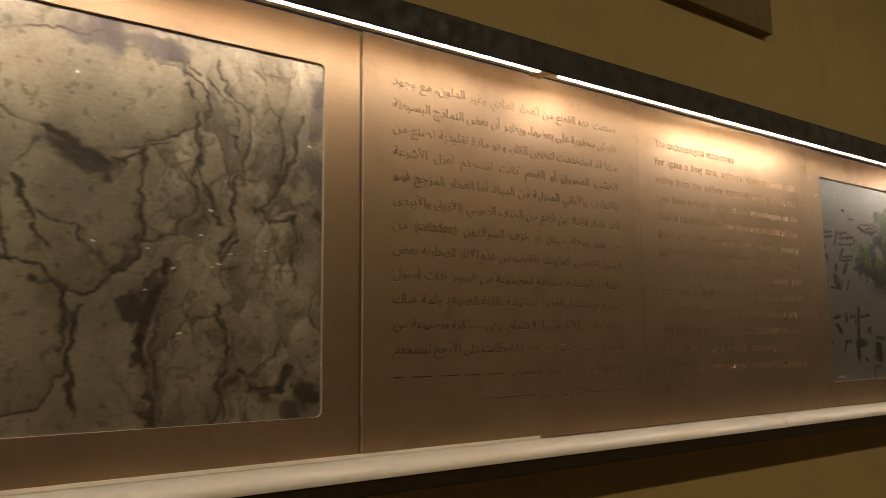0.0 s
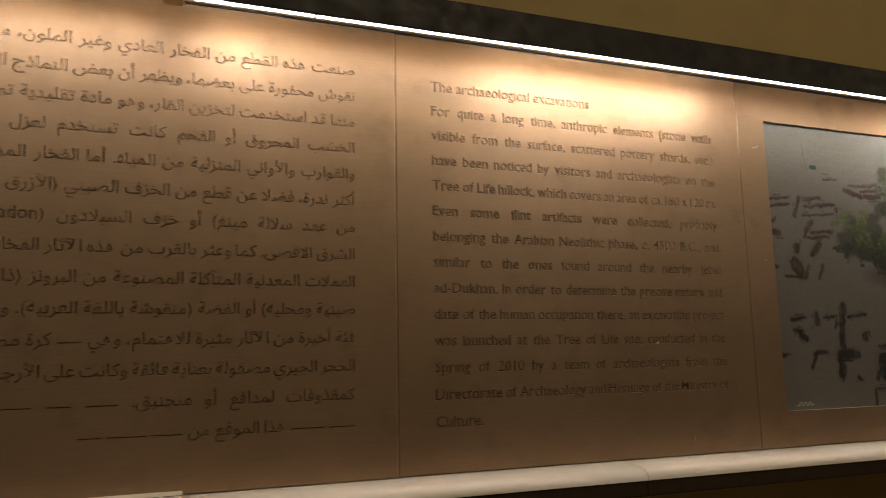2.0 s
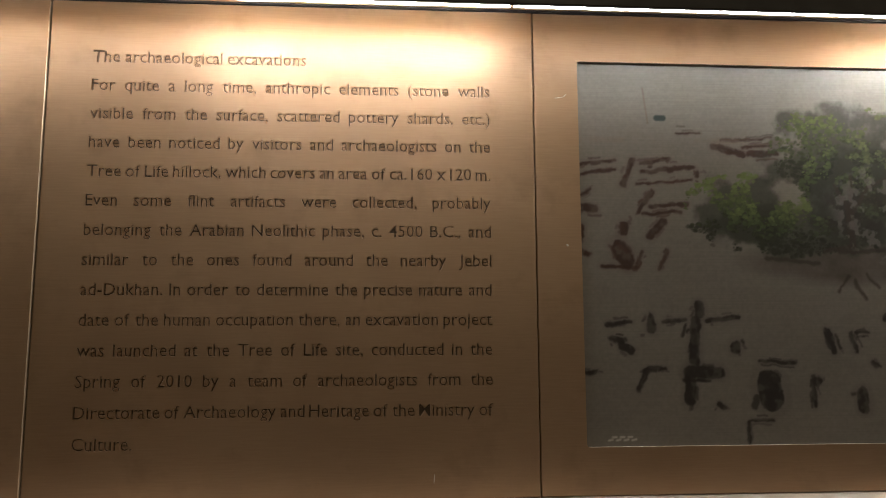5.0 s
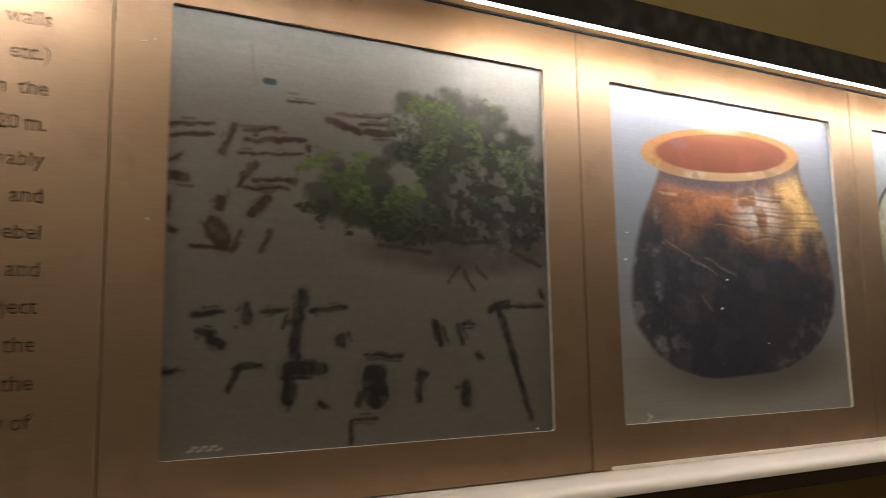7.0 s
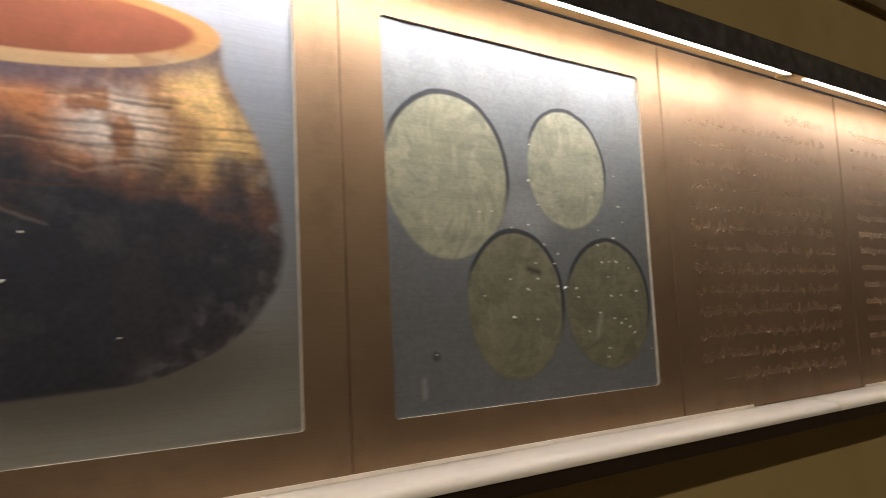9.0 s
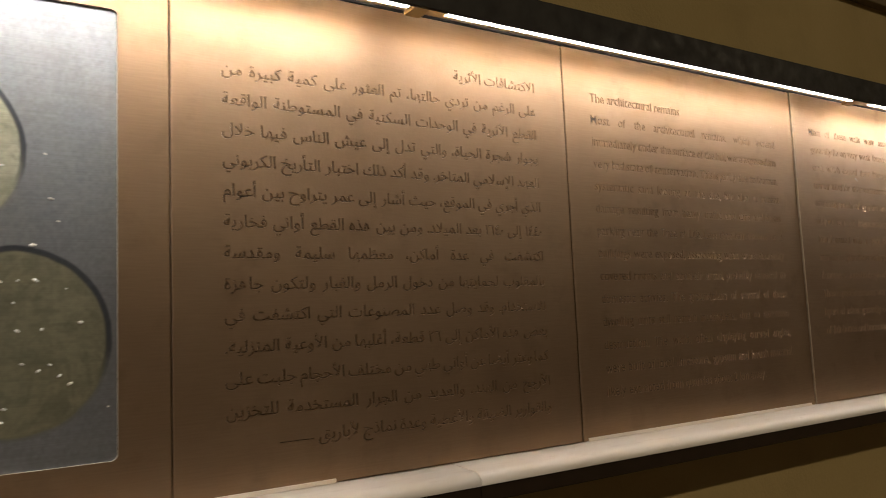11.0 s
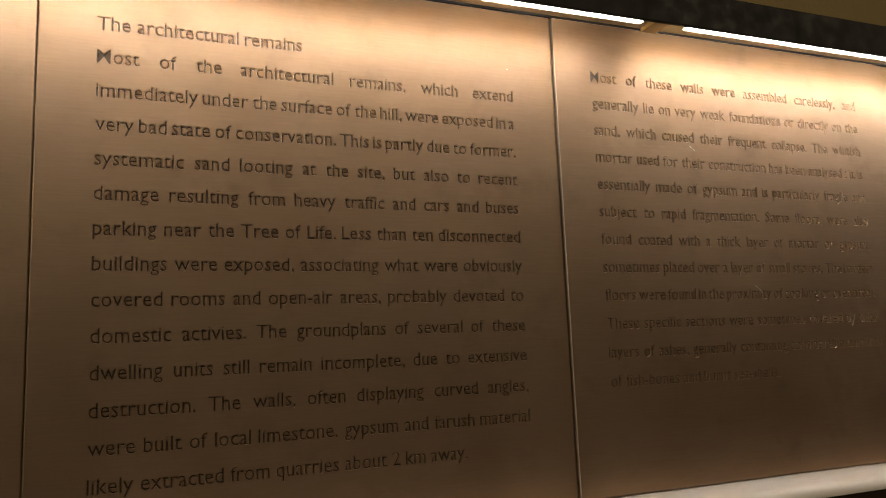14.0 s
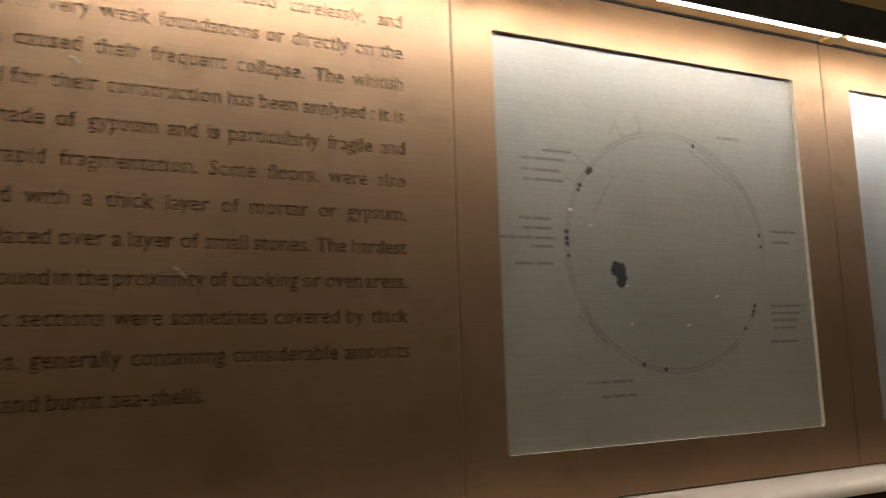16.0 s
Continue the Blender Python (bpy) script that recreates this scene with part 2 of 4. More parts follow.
SEGMENTS = [(-1.55, 0.30, 0.55), (0.31, 0.88, 0.45), (0.925, 1.07, 0.72), (1.075, 1.37, 0.36), (1.375, 1.78, 1.04), (1.785, 2.27, 0.22),
            (2.275, 2.98, 0.90), (2.985, 3.945, 0.86), (4.005, 4.965, 0.60), (5.035, 6.05, 0.78), (6.075, 7.9, 0.85)]


def strip_profile(y, z, half, low, high, tilt=math.radians(8)):
    """A flat bar across (y, z), its lower side turned a little to the panels."""
    along, up = (math.cos(tilt), math.sin(tilt)), (-math.sin(tilt), math.cos(tilt))
    return [(y + a * along[0] + b * up[0], z + a * along[1] + b * up[1]) for a, b in ((-half, low), (half, low), (half, high), (-half, high))]


for sx0, sx1, share in SEGMENTS:
    mat = glow("led_diffuser", LED_COLOUR, 175.0 * LED * share)
    strip = part("led_strip", swept(strip_profile(-0.0775, 1.8888, 0.0040, 0.0, 0.0014), sx0, sx1), mat, cove, "glowing warm white light strip")
    part("end_cap", swept(strip_profile(-0.0775, 1.8888, 0.0046, -0.0006, 0.0015), sx1, sx1 + 0.004), M_GILT, cove)
for cx in (0.9, 3.97, 5.0, 6.065):
    part("strip_clip", block(cx - 0.012, cx + 0.012, -0.0893, -0.045, 1.8925, 1.8985, 0.001), M_GILT, cove, "brass bracket between two strips")


# ---------------------------------------------------------------- engraved writing
ARABIC = {}
for letters, first, count in (("ء", 0xFE80, 1), ("آ", 0xFE81, 2), ("أ", 0xFE83, 2), ("ؤ", 0xFE85, 2), ("إ", 0xFE87, 2), ("ئ", 0xFE89, 4), ("ا", 0xFE8D, 2),
                              ("ب", 0xFE8F, 4), ("ة", 0xFE93, 2), ("تثجحخ", 0xFE95, 4), ("دذرز", 0xFEA9, 2), ("سشصضطظعغفقكلمنه", 0xFEB1, 4),
                              ("وى", 0xFEED, 2), ("ي", 0xFEF1, 4)):
    for k, letter in enumerate(letters):
        ARABIC[letter] = (first + k * count, count)
LAM_ALEF = {"آ": 0xFEF5, "أ": 0xFEF7, "إ": 0xFEF9, "ا": 0xFEFB}


def shaped(word):
    """The joined letter forms of an Arabic word, in the order in which they stand from left to right."""
    if not any(c in ARABIC for c in word):
        return word
    out, i, joined = [], 0, False
    while i < len(word):
        c = word[i]
        if c == "ل" and i + 1 < len(word) and word[i + 1] in LAM_ALEF:
            out.append(chr(LAM_ALEF[word[i + 1]] + (1 if joined else 0)))
            joined, i = False, i + 2
            continue
        if c in ARABIC:
            first, count = ARABIC[c]
            after = count == 4 and i + 1 < len(word) and word[i + 1] in ARABIC and word[i + 1] != "ء"
            form = (3 if joined else 2) if after else (1 if joined and count > 1 else 0)
            out.append(chr(first + form))
            joined = after
        else:
            out.append({"(": ")", ")": "("}.get(c, c))
            joined = False
        i += 1
    return "".join(out[::-1])


# lower-case letters stand taller than in the plain font: heights in em, before and after
LATIN_FROM, LATIN_TO = (-0.25, 0.0, 0.449, 0.70), (-0.235, 0.0, 0.508, 0.705)


def word_shapes(words, size):
    """Flat outlines of words: for each its corners as an array and its faces."""
    made = {}
    for w in sorted(set(words)):
        cu = bpy.data.curves.new("word", "FONT")
        cu.offset = 0.00022
        cu.body, cu.size, cu.resolution_u = w, size, 1 if ord(w[0]) > 1000 else 2
        made[w] = new("word", cu)
    graph = bpy.context.evaluated_depsgraph_get()
    shapes = {}
    for w, ob in made.items():
        me = ob.evaluated_get(graph).to_mesh()
        co = np.empty(len(me.vertices) * 3)
        me.vertices.foreach_get("co", co)
        flat = co.reshape(-1, 3)[:, :2].copy()
        if ord(w[0]) < 1000:
            flat[:, 1] = np.interp(flat[:, 1] / size, LATIN_FROM, LATIN_TO) * size
        shapes[w] = (flat, [list(p.vertices) for p in me.polygons])
        ob.evaluated_get(graph).to_mesh_clear()
    for ob in made.values():
        cu = ob.data
        bpy.data.objects.remove(ob)
        bpy.data.curves.remove(cu)
    return shapes


def set_lines(lines, x0, x1, z_first, pitch, size, rtl=False):
    """Corners and faces of justified lines of writing between x0 and x1. A token of # marks stands for a bar."""
    rows = [[w if w[0] == "#" else shaped(w) for w in line.split()] for line in lines]
    shapes = word_shapes([w for row in rows for w in row if w[0] != "#"], size)
    for row in rows:
        for w in row:
            if w[0] == "#":
                wide, thick = size * 0.40 * len(w), size * 0.08
                shapes[w] = (np.array([(0, 0.1 * size), (wide, 0.1 * size), (wide, 0.1 * size + thick), (0, 0.1 * size + thick)]), [[0, 1, 2, 3]])
    extent = {w: (s[0][:, 0].min(), s[0][:, 0].max()) for w, s in shapes.items()}
    column, least = x1 - x0, 0.20 * size
    widths = [sum(extent[w][1] - extent[w][0] for w in row) for row in rows]
    squeeze = min((column - least * (len(row) - 1)) / wide for row, wide in zip(rows, widths))
    squeeze = min(squeeze, 1.0)
    corners, faces = [], []
    for k, (row, wide) in enumerate(zip(rows, widths)):
        short = lines[k].endswith("  ") or len(row) == 1
        gap = 0.30 * size * squeeze if short else (column - wide * squeeze) / (len(row) - 1)
        x = x1 if rtl else x0
        for w in row:
            lo, hi = extent[w]
            w_wide = (hi - lo) * squeeze
            start = x - w_wide if rtl else x
            co, fs = shapes[w]
            base = len(corners)
            corners += [(start + (a - lo) * squeeze, z_first - k * pitch + b) for a, b in co.tolist()]
            for f in fs:
                area = sum(co[i][0] * co[j][1] - co[j][0] * co[i][1] for i, j in zip(f, f[1:] + f[:1]))
                faces.append([base + i for i in (f if area > 0 else f[::-1])])
            x = x - w_wide - gap if rtl else x + w_wide + gap
    return corners, faces


from mathutils.geometry import delaunay_2d_cdt


def covered(places, corners, faces):
    """Which of the places lie inside one of the faces, looked up by small cells."""
    inside = np.zeros(len(places), bool)
    cell, grid = 0.006, {}
    for k, (x, z) in enumerate(places.tolist()):
        grid.setdefault((int(x // cell), int(z // cell)), []).append(k)
    for f in faces:
        for j in range(1, len(f) - 1):
            a, b, c = corners[f[0]], corners[f[j]], corners[f[j + 1]]
            lo, hi = np.minimum(np.minimum(a, b), c) // cell, np.maximum(np.maximum(a, b), c) // cell
            near = [k for i in range(int(lo[0]), int(hi[0]) + 1) for n in range(int(lo[1]), int(hi[1]) + 1) for k in grid.get((i, n), ())]
            if not near:
                continue
            q = places[near]
            s1 = (b[0] - a[0]) * (q[:, 1] - a[1]) - (b[1] - a[1]) * (q[:, 0] - a[0])
            s2 = (c[0] - b[0]) * (q[:, 1] - b[1]) - (c[1] - b[1]) * (q[:, 0] - b[0])
            s3 = (a[0] - c[0]) * (q[:, 1] - c[1]) - (a[1] - c[1]) * (q[:, 0] - c[0])
            hit = ((s1 >= 0) & (s2 >= 0) & (s3 >= 0)) | ((s1 <= 0) & (s2 <= 0) & (s3 <= 0))
            inside[np.array(near)[hit]] = True
    return inside


def cut_sheet(x0, x1, z0, z1, y, corners, faces, depth, floor=True, pale_cut=False, pale_rim=False, slope=0.0):
    """A sheet with faces cut into its front: the sheet as one bmesh, and the floor of the cuts as another."""
    c = 0.0009
    rect = [(x0 + c, z0 + c), (x1 - c, z0 + c), (x1 - c, z1 - c), (x0 + c, z1 - c)]
    pts = [Vector(p) for p in rect + list(corners)]
    used = {}
    for f in faces:
        for a, b in zip(f, f[1:] + f[:1]):
            used[(min(a, b), max(a, b))] = used.get((min(a, b), max(a, b)), 0) + 1
    rims = [(0, 1), (1, 2), (2, 3), (3, 0)] + [(a + 4, b + 4) for (a, b), count in used.items() if count == 1]
    vs, _, tris, _, _, _ = delaunay_2d_cdt(pts, rims, [], 0, 1e-7)
    front, low = bmesh.new(), bmesh.new()
    fv = [front.verts.new((p.x, y, p.y)) for p in vs]
    tris = [list(t) for t in tris]
    inside = covered(np.array([[vs[i].x, vs[i].y] for t in tris for i in t]).reshape(-1, 3, 2).mean(1), np.array(corners), faces)
    side = {}
    for tri, cut in zip(tris, inside):
        if not cut:
            front.faces.new([fv[i] for i in tri])
        n = len(tri)
        for a, b in zip(tri, tri[1:] + tri[:1]):
            side.setdefault((min(a, b), max(a, b)), []).append((cut, a, b))
    back, inward, rim = {}, {}, []
    for pair in side.values():
        if len(pair) == 2 and pair[0][0] != pair[1][0]:
            _, a, b = pair[0] if not pair[0][0] else pair[1]
            rim.append((a, b))
            way = vs[b] - vs[a]
            if way.length > 1e-9:
                for i in (a, b):
                    inward[i] = inward.get(i, Vector((0, 0))) + Vector((way.y, -way.x)).normalized()

    def sunk(i):
        move = inward.get(i, Vector((0, 0)))
        move = move.normalized() * slope if move.length > 1e-6 else move
        return (vs[i].x + move.x, y + depth, vs[i].y + move.y)

    def deep(i):
        if i not in back:
            back[i] = front.verts.new(sunk(i))
        return back[i]

    for a, b in rim:
        front.faces.new((fv[b], fv[a], deep(a), deep(b))).material_index = int(pale_cut)
    for v in [v for v in front.verts if not v.link_faces]:
        front.verts.remove(v)
    # chamfered outer edge and the sides
    ring = [[(x0 + c, y, z0 + c), (x1 - c, y, z0 + c), (x1 - c, y, z1 - c), (x0 + c, y, z1 - c)],
            [(x0, y + c, z0), (x1, y + c, z0), (x1, y + c, z1), (x0, y + c, z1)],
            [(x0, 0.0098, z0), (x1, 0.0098, z0), (x1, 0.0098, z1), (x0, 0.0098, z1)]]
    rv = [[front.verts.new(p) for p in row] for row in ring]
    for a, b in zip(rv, rv[1:]):
        for i in range(4):
            j = (i + 1) % 4
            front.faces.new((a[j], a[i], b[i], b[j])).material_index = int(pale_rim)
    if floor:
        lv = {}
        for tri, cut in zip(tris, inside):
            if cut:
                for i in tri:
                    if i not in lv:
                        lv[i] = low.verts.new(sunk(i))
                low.faces.new([lv[i] for i in tri])
    return front, low


PANEL_Z0, PANEL_Z1 = 1.2915, 1.9170


def text_panel(x0, x1, proud, lines, tx0, tx1, z_first, pitch, size, rtl, label):
    thing = root("text_panel", ((x0 + x1) / 2, 0, PANEL_Z0), label, "information panel", "panels of the display band")
    corners, faces = set_lines(lines, tx0, tx1, z_first, pitch, size, rtl)
    front, low = cut_sheet(x0, x1, PANEL_Z0, PANEL_Z1, -proud, corners, faces, 0.0014, True, 2, proud > 0.003, 0.0007)
    plate = part("plate", front, M_BRONZE, thing)
    plate.data.materials.append(M_RIM)
    plate.data.materials.append(M_CUT)
    # letter floors carry the darkened bronze in place of shade
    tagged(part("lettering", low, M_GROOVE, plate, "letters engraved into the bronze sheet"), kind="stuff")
    return thing


E1 = ["The archaeological excavations  ",
      "For quite a long time, anthropic elements (stone walls",
      "visible from the surface, scattered pottery shards, etc.)",
      "have been noticed by visitors and archaeologists on the",
      "Tree of Life hillock, which covers an area of ca. 160 x 120 m.",
      "Even some flint artifacts were collected, probably",
      "belonging the Arabian Neolithic phase, c. 4500 B.C., and",
      "similar to the ones found around the nearby Jebel",
      "ad-Dukhan. In order to determine the precise nature and",
      "date of the human occupation there, an excavation project",
      "was launched at the Tree of Life site, conducted in the",
      "Spring of 2010 by a team of archaeologists from the",
      "Directorate of Archaeology and Heritage of the Ministry of",
      "Culture.  "]
E2 = ["The architectural remains  ",
      "Most of the architectural remains, which extend",
      "immediately under the surface of the hill, were exposed in a",
      "very bad state of conservation. This is partly due to former,",
      "systematic sand looting at the site, but also to recent",
      "damage resulting from heavy traffic and cars and buses",
      "parking near the Tree of Life. Less than ten disconnected",
      "buildings were exposed, associating what were obviously",
      "covered rooms and open-air areas, probably devoted to",
      "domestic activies. The groundplans of several of these",
      "dwelling units still remain incomplete, due to extensive",
      "destruction. The walls, often displaying curved angles,",
      "were built of local limestone, gypsum and farush material",
      "likely extracted from quarries about 2 km away.  "]
E3 = ["Most of these walls were assembled carelessly, and",
      "generally lie on very weak foundations or directly on the",
      "sand, which caused their frequent collapse. The whitish",
      "mortar used for their construction has been analysed : it is",
      "essentially made of gypsum and is particularly fragile and",
      "subject to rapid fragmentation. Some floors, were also",
      "found coated with a thick layer of mortar or gypsum,",
      "sometimes placed over a layer of small stones. The hardest",
      "floors were found in the proximity of cooking or oven areas.",
      "These specific sections were sometimes covered by thick",
      "layers of ashes, generally containing considerable amounts",
      "of fish-bones and burnt sea-shells.  "]
A1 = ["صنعت هذه القطع من الفخار العادي وغير الملون، مع وجود",
      "نقوش محفورة على بعضها، ويظهر أن بعض النماذج البسيطة",
      "منها قد استخدمت لتخزين القار، وهو مادة تقليدية تصنع من",
      "الخشب المحروق أو الفحم كانت تستخدم لعزل الأشرعة",
      "والقوارب والأواني المنزلية من المياه. أما الفخار المزجج فهو",
      "أكثر ندرة، فضلا عن قطع من الخزف الصيني (الأزرق والأبيض",
      "من عهد سلالة مينغ) أو خزف السيلادون (celadon) من",
      "الشرق الأقصى. كما وعثر بالقرب من هذه الآثار الفخارية بعض",
      "العملات المعدنية المتآكلة المصنوعة من البرونز (ذات أصول",
      "صينية ومحلية) أو الفضة (منقوشة باللغة العربية). وثمة هناك",
      "فئة أخيرة من الآثار مثيرة للاهتمام، وهي ### كرة مصنوعة من",
      "الحجر الجيري مصقولة بعناية فائقة وكانت على الأرجح تستخدم",
      "كمقذوفات لمدافع أو منجنيق. #### ### #### #### ##",
      "#### ##### هذا الموقع من #### ##### ###  "]
A2 = ["الاكتشافات الأثرية  ",
      "على الرغم من تردي حالتها، تم العثور على كمية كبيرة من",
      "القطع الأثرية في الوحدات السكنية في المستوطنة الواقعة",
      "بجوار شجرة الحياة، والتي تدل إلى عيش الناس فيها خلال",
      "العهد الإسلامي المتأخر. وقد أكد ذلك اختبار التأريخ الكربوني",
      "الذي أجري في الموقع، حيث أشار إلى عمر يتراوح بين أعوام",
      "١٤٤٠ إلى ١٦٤٠ بعد الميلاد. ومن بين هذه القطع أواني فخارية",
      "اكتشفت في عدة أماكن، معظمها سليمة ومقدسة",
      "بالمقلوب لحمايتها من دخول الرمل والغبار ولتكون جاهزة",
      "للاستخدام. وقد وصل عدد المصنوعات التي اكتشفت في",
      "بعض هذه الأماكن إلى ٢٦ قطعة، أغلبها من الأوعية المنزلية.",
      "كما وعثر أيضا عن أواني طهي من مختلف الأحجام جلبت على",
      "الأرجح من الهند، والعديد من الجرار المستخدمة للتخزين",
      "والقوارير الضيقة والأغطية وعدة نماذج لأباريق #####  "]

text_panel(0.594, 1.2025, 0.0032, A1, 0.646, 1.143, 1.8440, 0.0373, 0.0215, True, "brown bronze panel engraved with fourteen lines of Arabic")
text_panel(1.2040, 1.8215, 0.0012, E1, 1.258, 1.764, 1.8360, 0.0371, 0.0215, False, "brown bronze panel engraved with English text on excavations")
text_panel(3.667, 4.2695, 0.0008, A2, 3.726, 4.211, 1.8310, 0.0374, 0.0215, True, "brown bronze panel engraved with Arabic text and heading")
text_panel(4.2712, 4.8745, 0.0016, E2, 4.326, 4.814, 1.8310, 0.0366, 0.0215, False, "brown bronze panel engraved with English text on architecture")
text_panel(4.8772, 5.4850, 0.0036, E3, 4.932, 5.424, 1.8330, 0.0370, 0.0215, False, "brown bronze panel engraved with English text on walls")
for x0, x1, proud in ((-1.55, -0.022, 0.0),):
    thing = root("blank_panel", ((x0 + x1) / 2, 0, PANEL_Z0), "plain brown bronze panel beside the stone picture", "panel", "panels of the display band")
    front, low = cut_sheet(x0, x1, PANEL_Z0, PANEL_Z1, -proud, [], [], 0.001, False)
    low.free()
    part("plate", front, M_BRONZE, thing)


# ---------------------------------------------------------------- pictures printed on metal
N = 400
GU, GV = np.meshgrid((np.arange(N) + 0.5) / N, (np.arange(N) + 0.5) / N)


def lattice(freq_u, freq_v, seed, u=None, v=None):
    """Smooth value noise, 0 to 1, with that many cells across."""
    rng = np.random.default_rng(seed)
    u, v = GU if u is None else u, GV if v is None else v
    grid = rng.random((int(freq_v) + 4, int(freq_u) + 4))
    x, y = np.clip(u, 0, 1) * freq_u, np.clip(v, 0, 1) * freq_v
    i, j = x.astype(int), y.astype(int)
    fx, fy = x - i, y - j
    fx, fy = fx * fx * (3 - 2 * fx), fy * fy * (3 - 2 * fy)
    return (grid[j, i] * (1 - fx) + grid[j, i + 1] * fx) * (1 - fy) + (grid[j + 1, i] * (1 - fx) + grid[j + 1, i + 1] * fx) * fy


def fractal(freq, seed, octaves=4, stretch=1.0, u=None, v=None):
    total, norm = 0.0, 0.0
    for k in range(octaves):
        total = total + lattice(freq * 2 ** k, freq * stretch * 2 ** k, seed + k, u, v) * 0.55 ** k
        norm += 0.55 ** k
    return total / norm


def smooth(a, b, x):
    t = np.clip((x - a) / (b - a), 0, 1)
    return t * t * (3 - 2 * t)


def blend(img, mask, colour):
    m = np.asarray(mask)[..., None]
    img[:] = img * (1 - m) + np.asarray(colour) * m


def stroke(u0, v0, u1, v1, width, soft=0.004, u=None, v=None):
    """How far each place lies inside a stroke from one point to another."""
    u, v = GU if u is None else u, GV if v is None else v
    du, dv = u1 - u0, v1 - v0
    k = np.clip(((u - u0) * du + (v - v0) * dv) / (du * du + dv * dv + 1e-9), 0, 1)
    d = np.hypot(u - u0 - k * du, v - v0 - k * dv)
    return 1 - smooth(width - soft, width + soft, d)


def oval(cu, cv, ru, rv, u=None, v=None):
    u, v = GU if u is None else u, GV if v is None else v
    return np.hypot((u - cu) / ru, (v - cv) / rv)


def tone(r, g, b):
    return np.array([r, g, b], float)


def speckled(img, seed, amount):
    """Fine grain over a whole picture."""
    grain = 1 + amount * (2 * fractal(150, seed, 2) - 1) + 0.5 * amount * (2 * fractal(14, seed + 9, 4) - 1)
    img *= grain[..., None]
    return img


def faceted(img, seed, cells, stretch, u, v, strength, where):
    """Split stones with flat tilted faces: each one shaded by its own slope."""
    rng = np.random.default_rng(seed)
    near, owner, second = np.full((N, N), 9.0), np.zeros((N, N), int), np.full((N, N), 9.0)
    centres, slopes, shades = rng.random((cells, 2)), rng.normal(0, 1, (cells, 2)), rng.random(cells)
    for k, (a, b) in enumerate(centres):
        d = np.hypot((u - a) * stretch, v - b)
        second = np.where(d < near, near, np.minimum(second, d))
        owner = np.where(d < near, k, owner)
        near = np.minimum(near, d)
    tilt = (u - centres[owner, 0]) * slopes[owner, 0] * stretch + (v - centres[owner, 1]) * (0.8 + slopes[owner, 1])
    shade = 1 + strength * where * (np.clip(tilt * math.sqrt(cells) * 0.8, -1, 1) + 0.8 * (shades[owner] - 0.5))
    img *= shade[..., None]
    return second - near


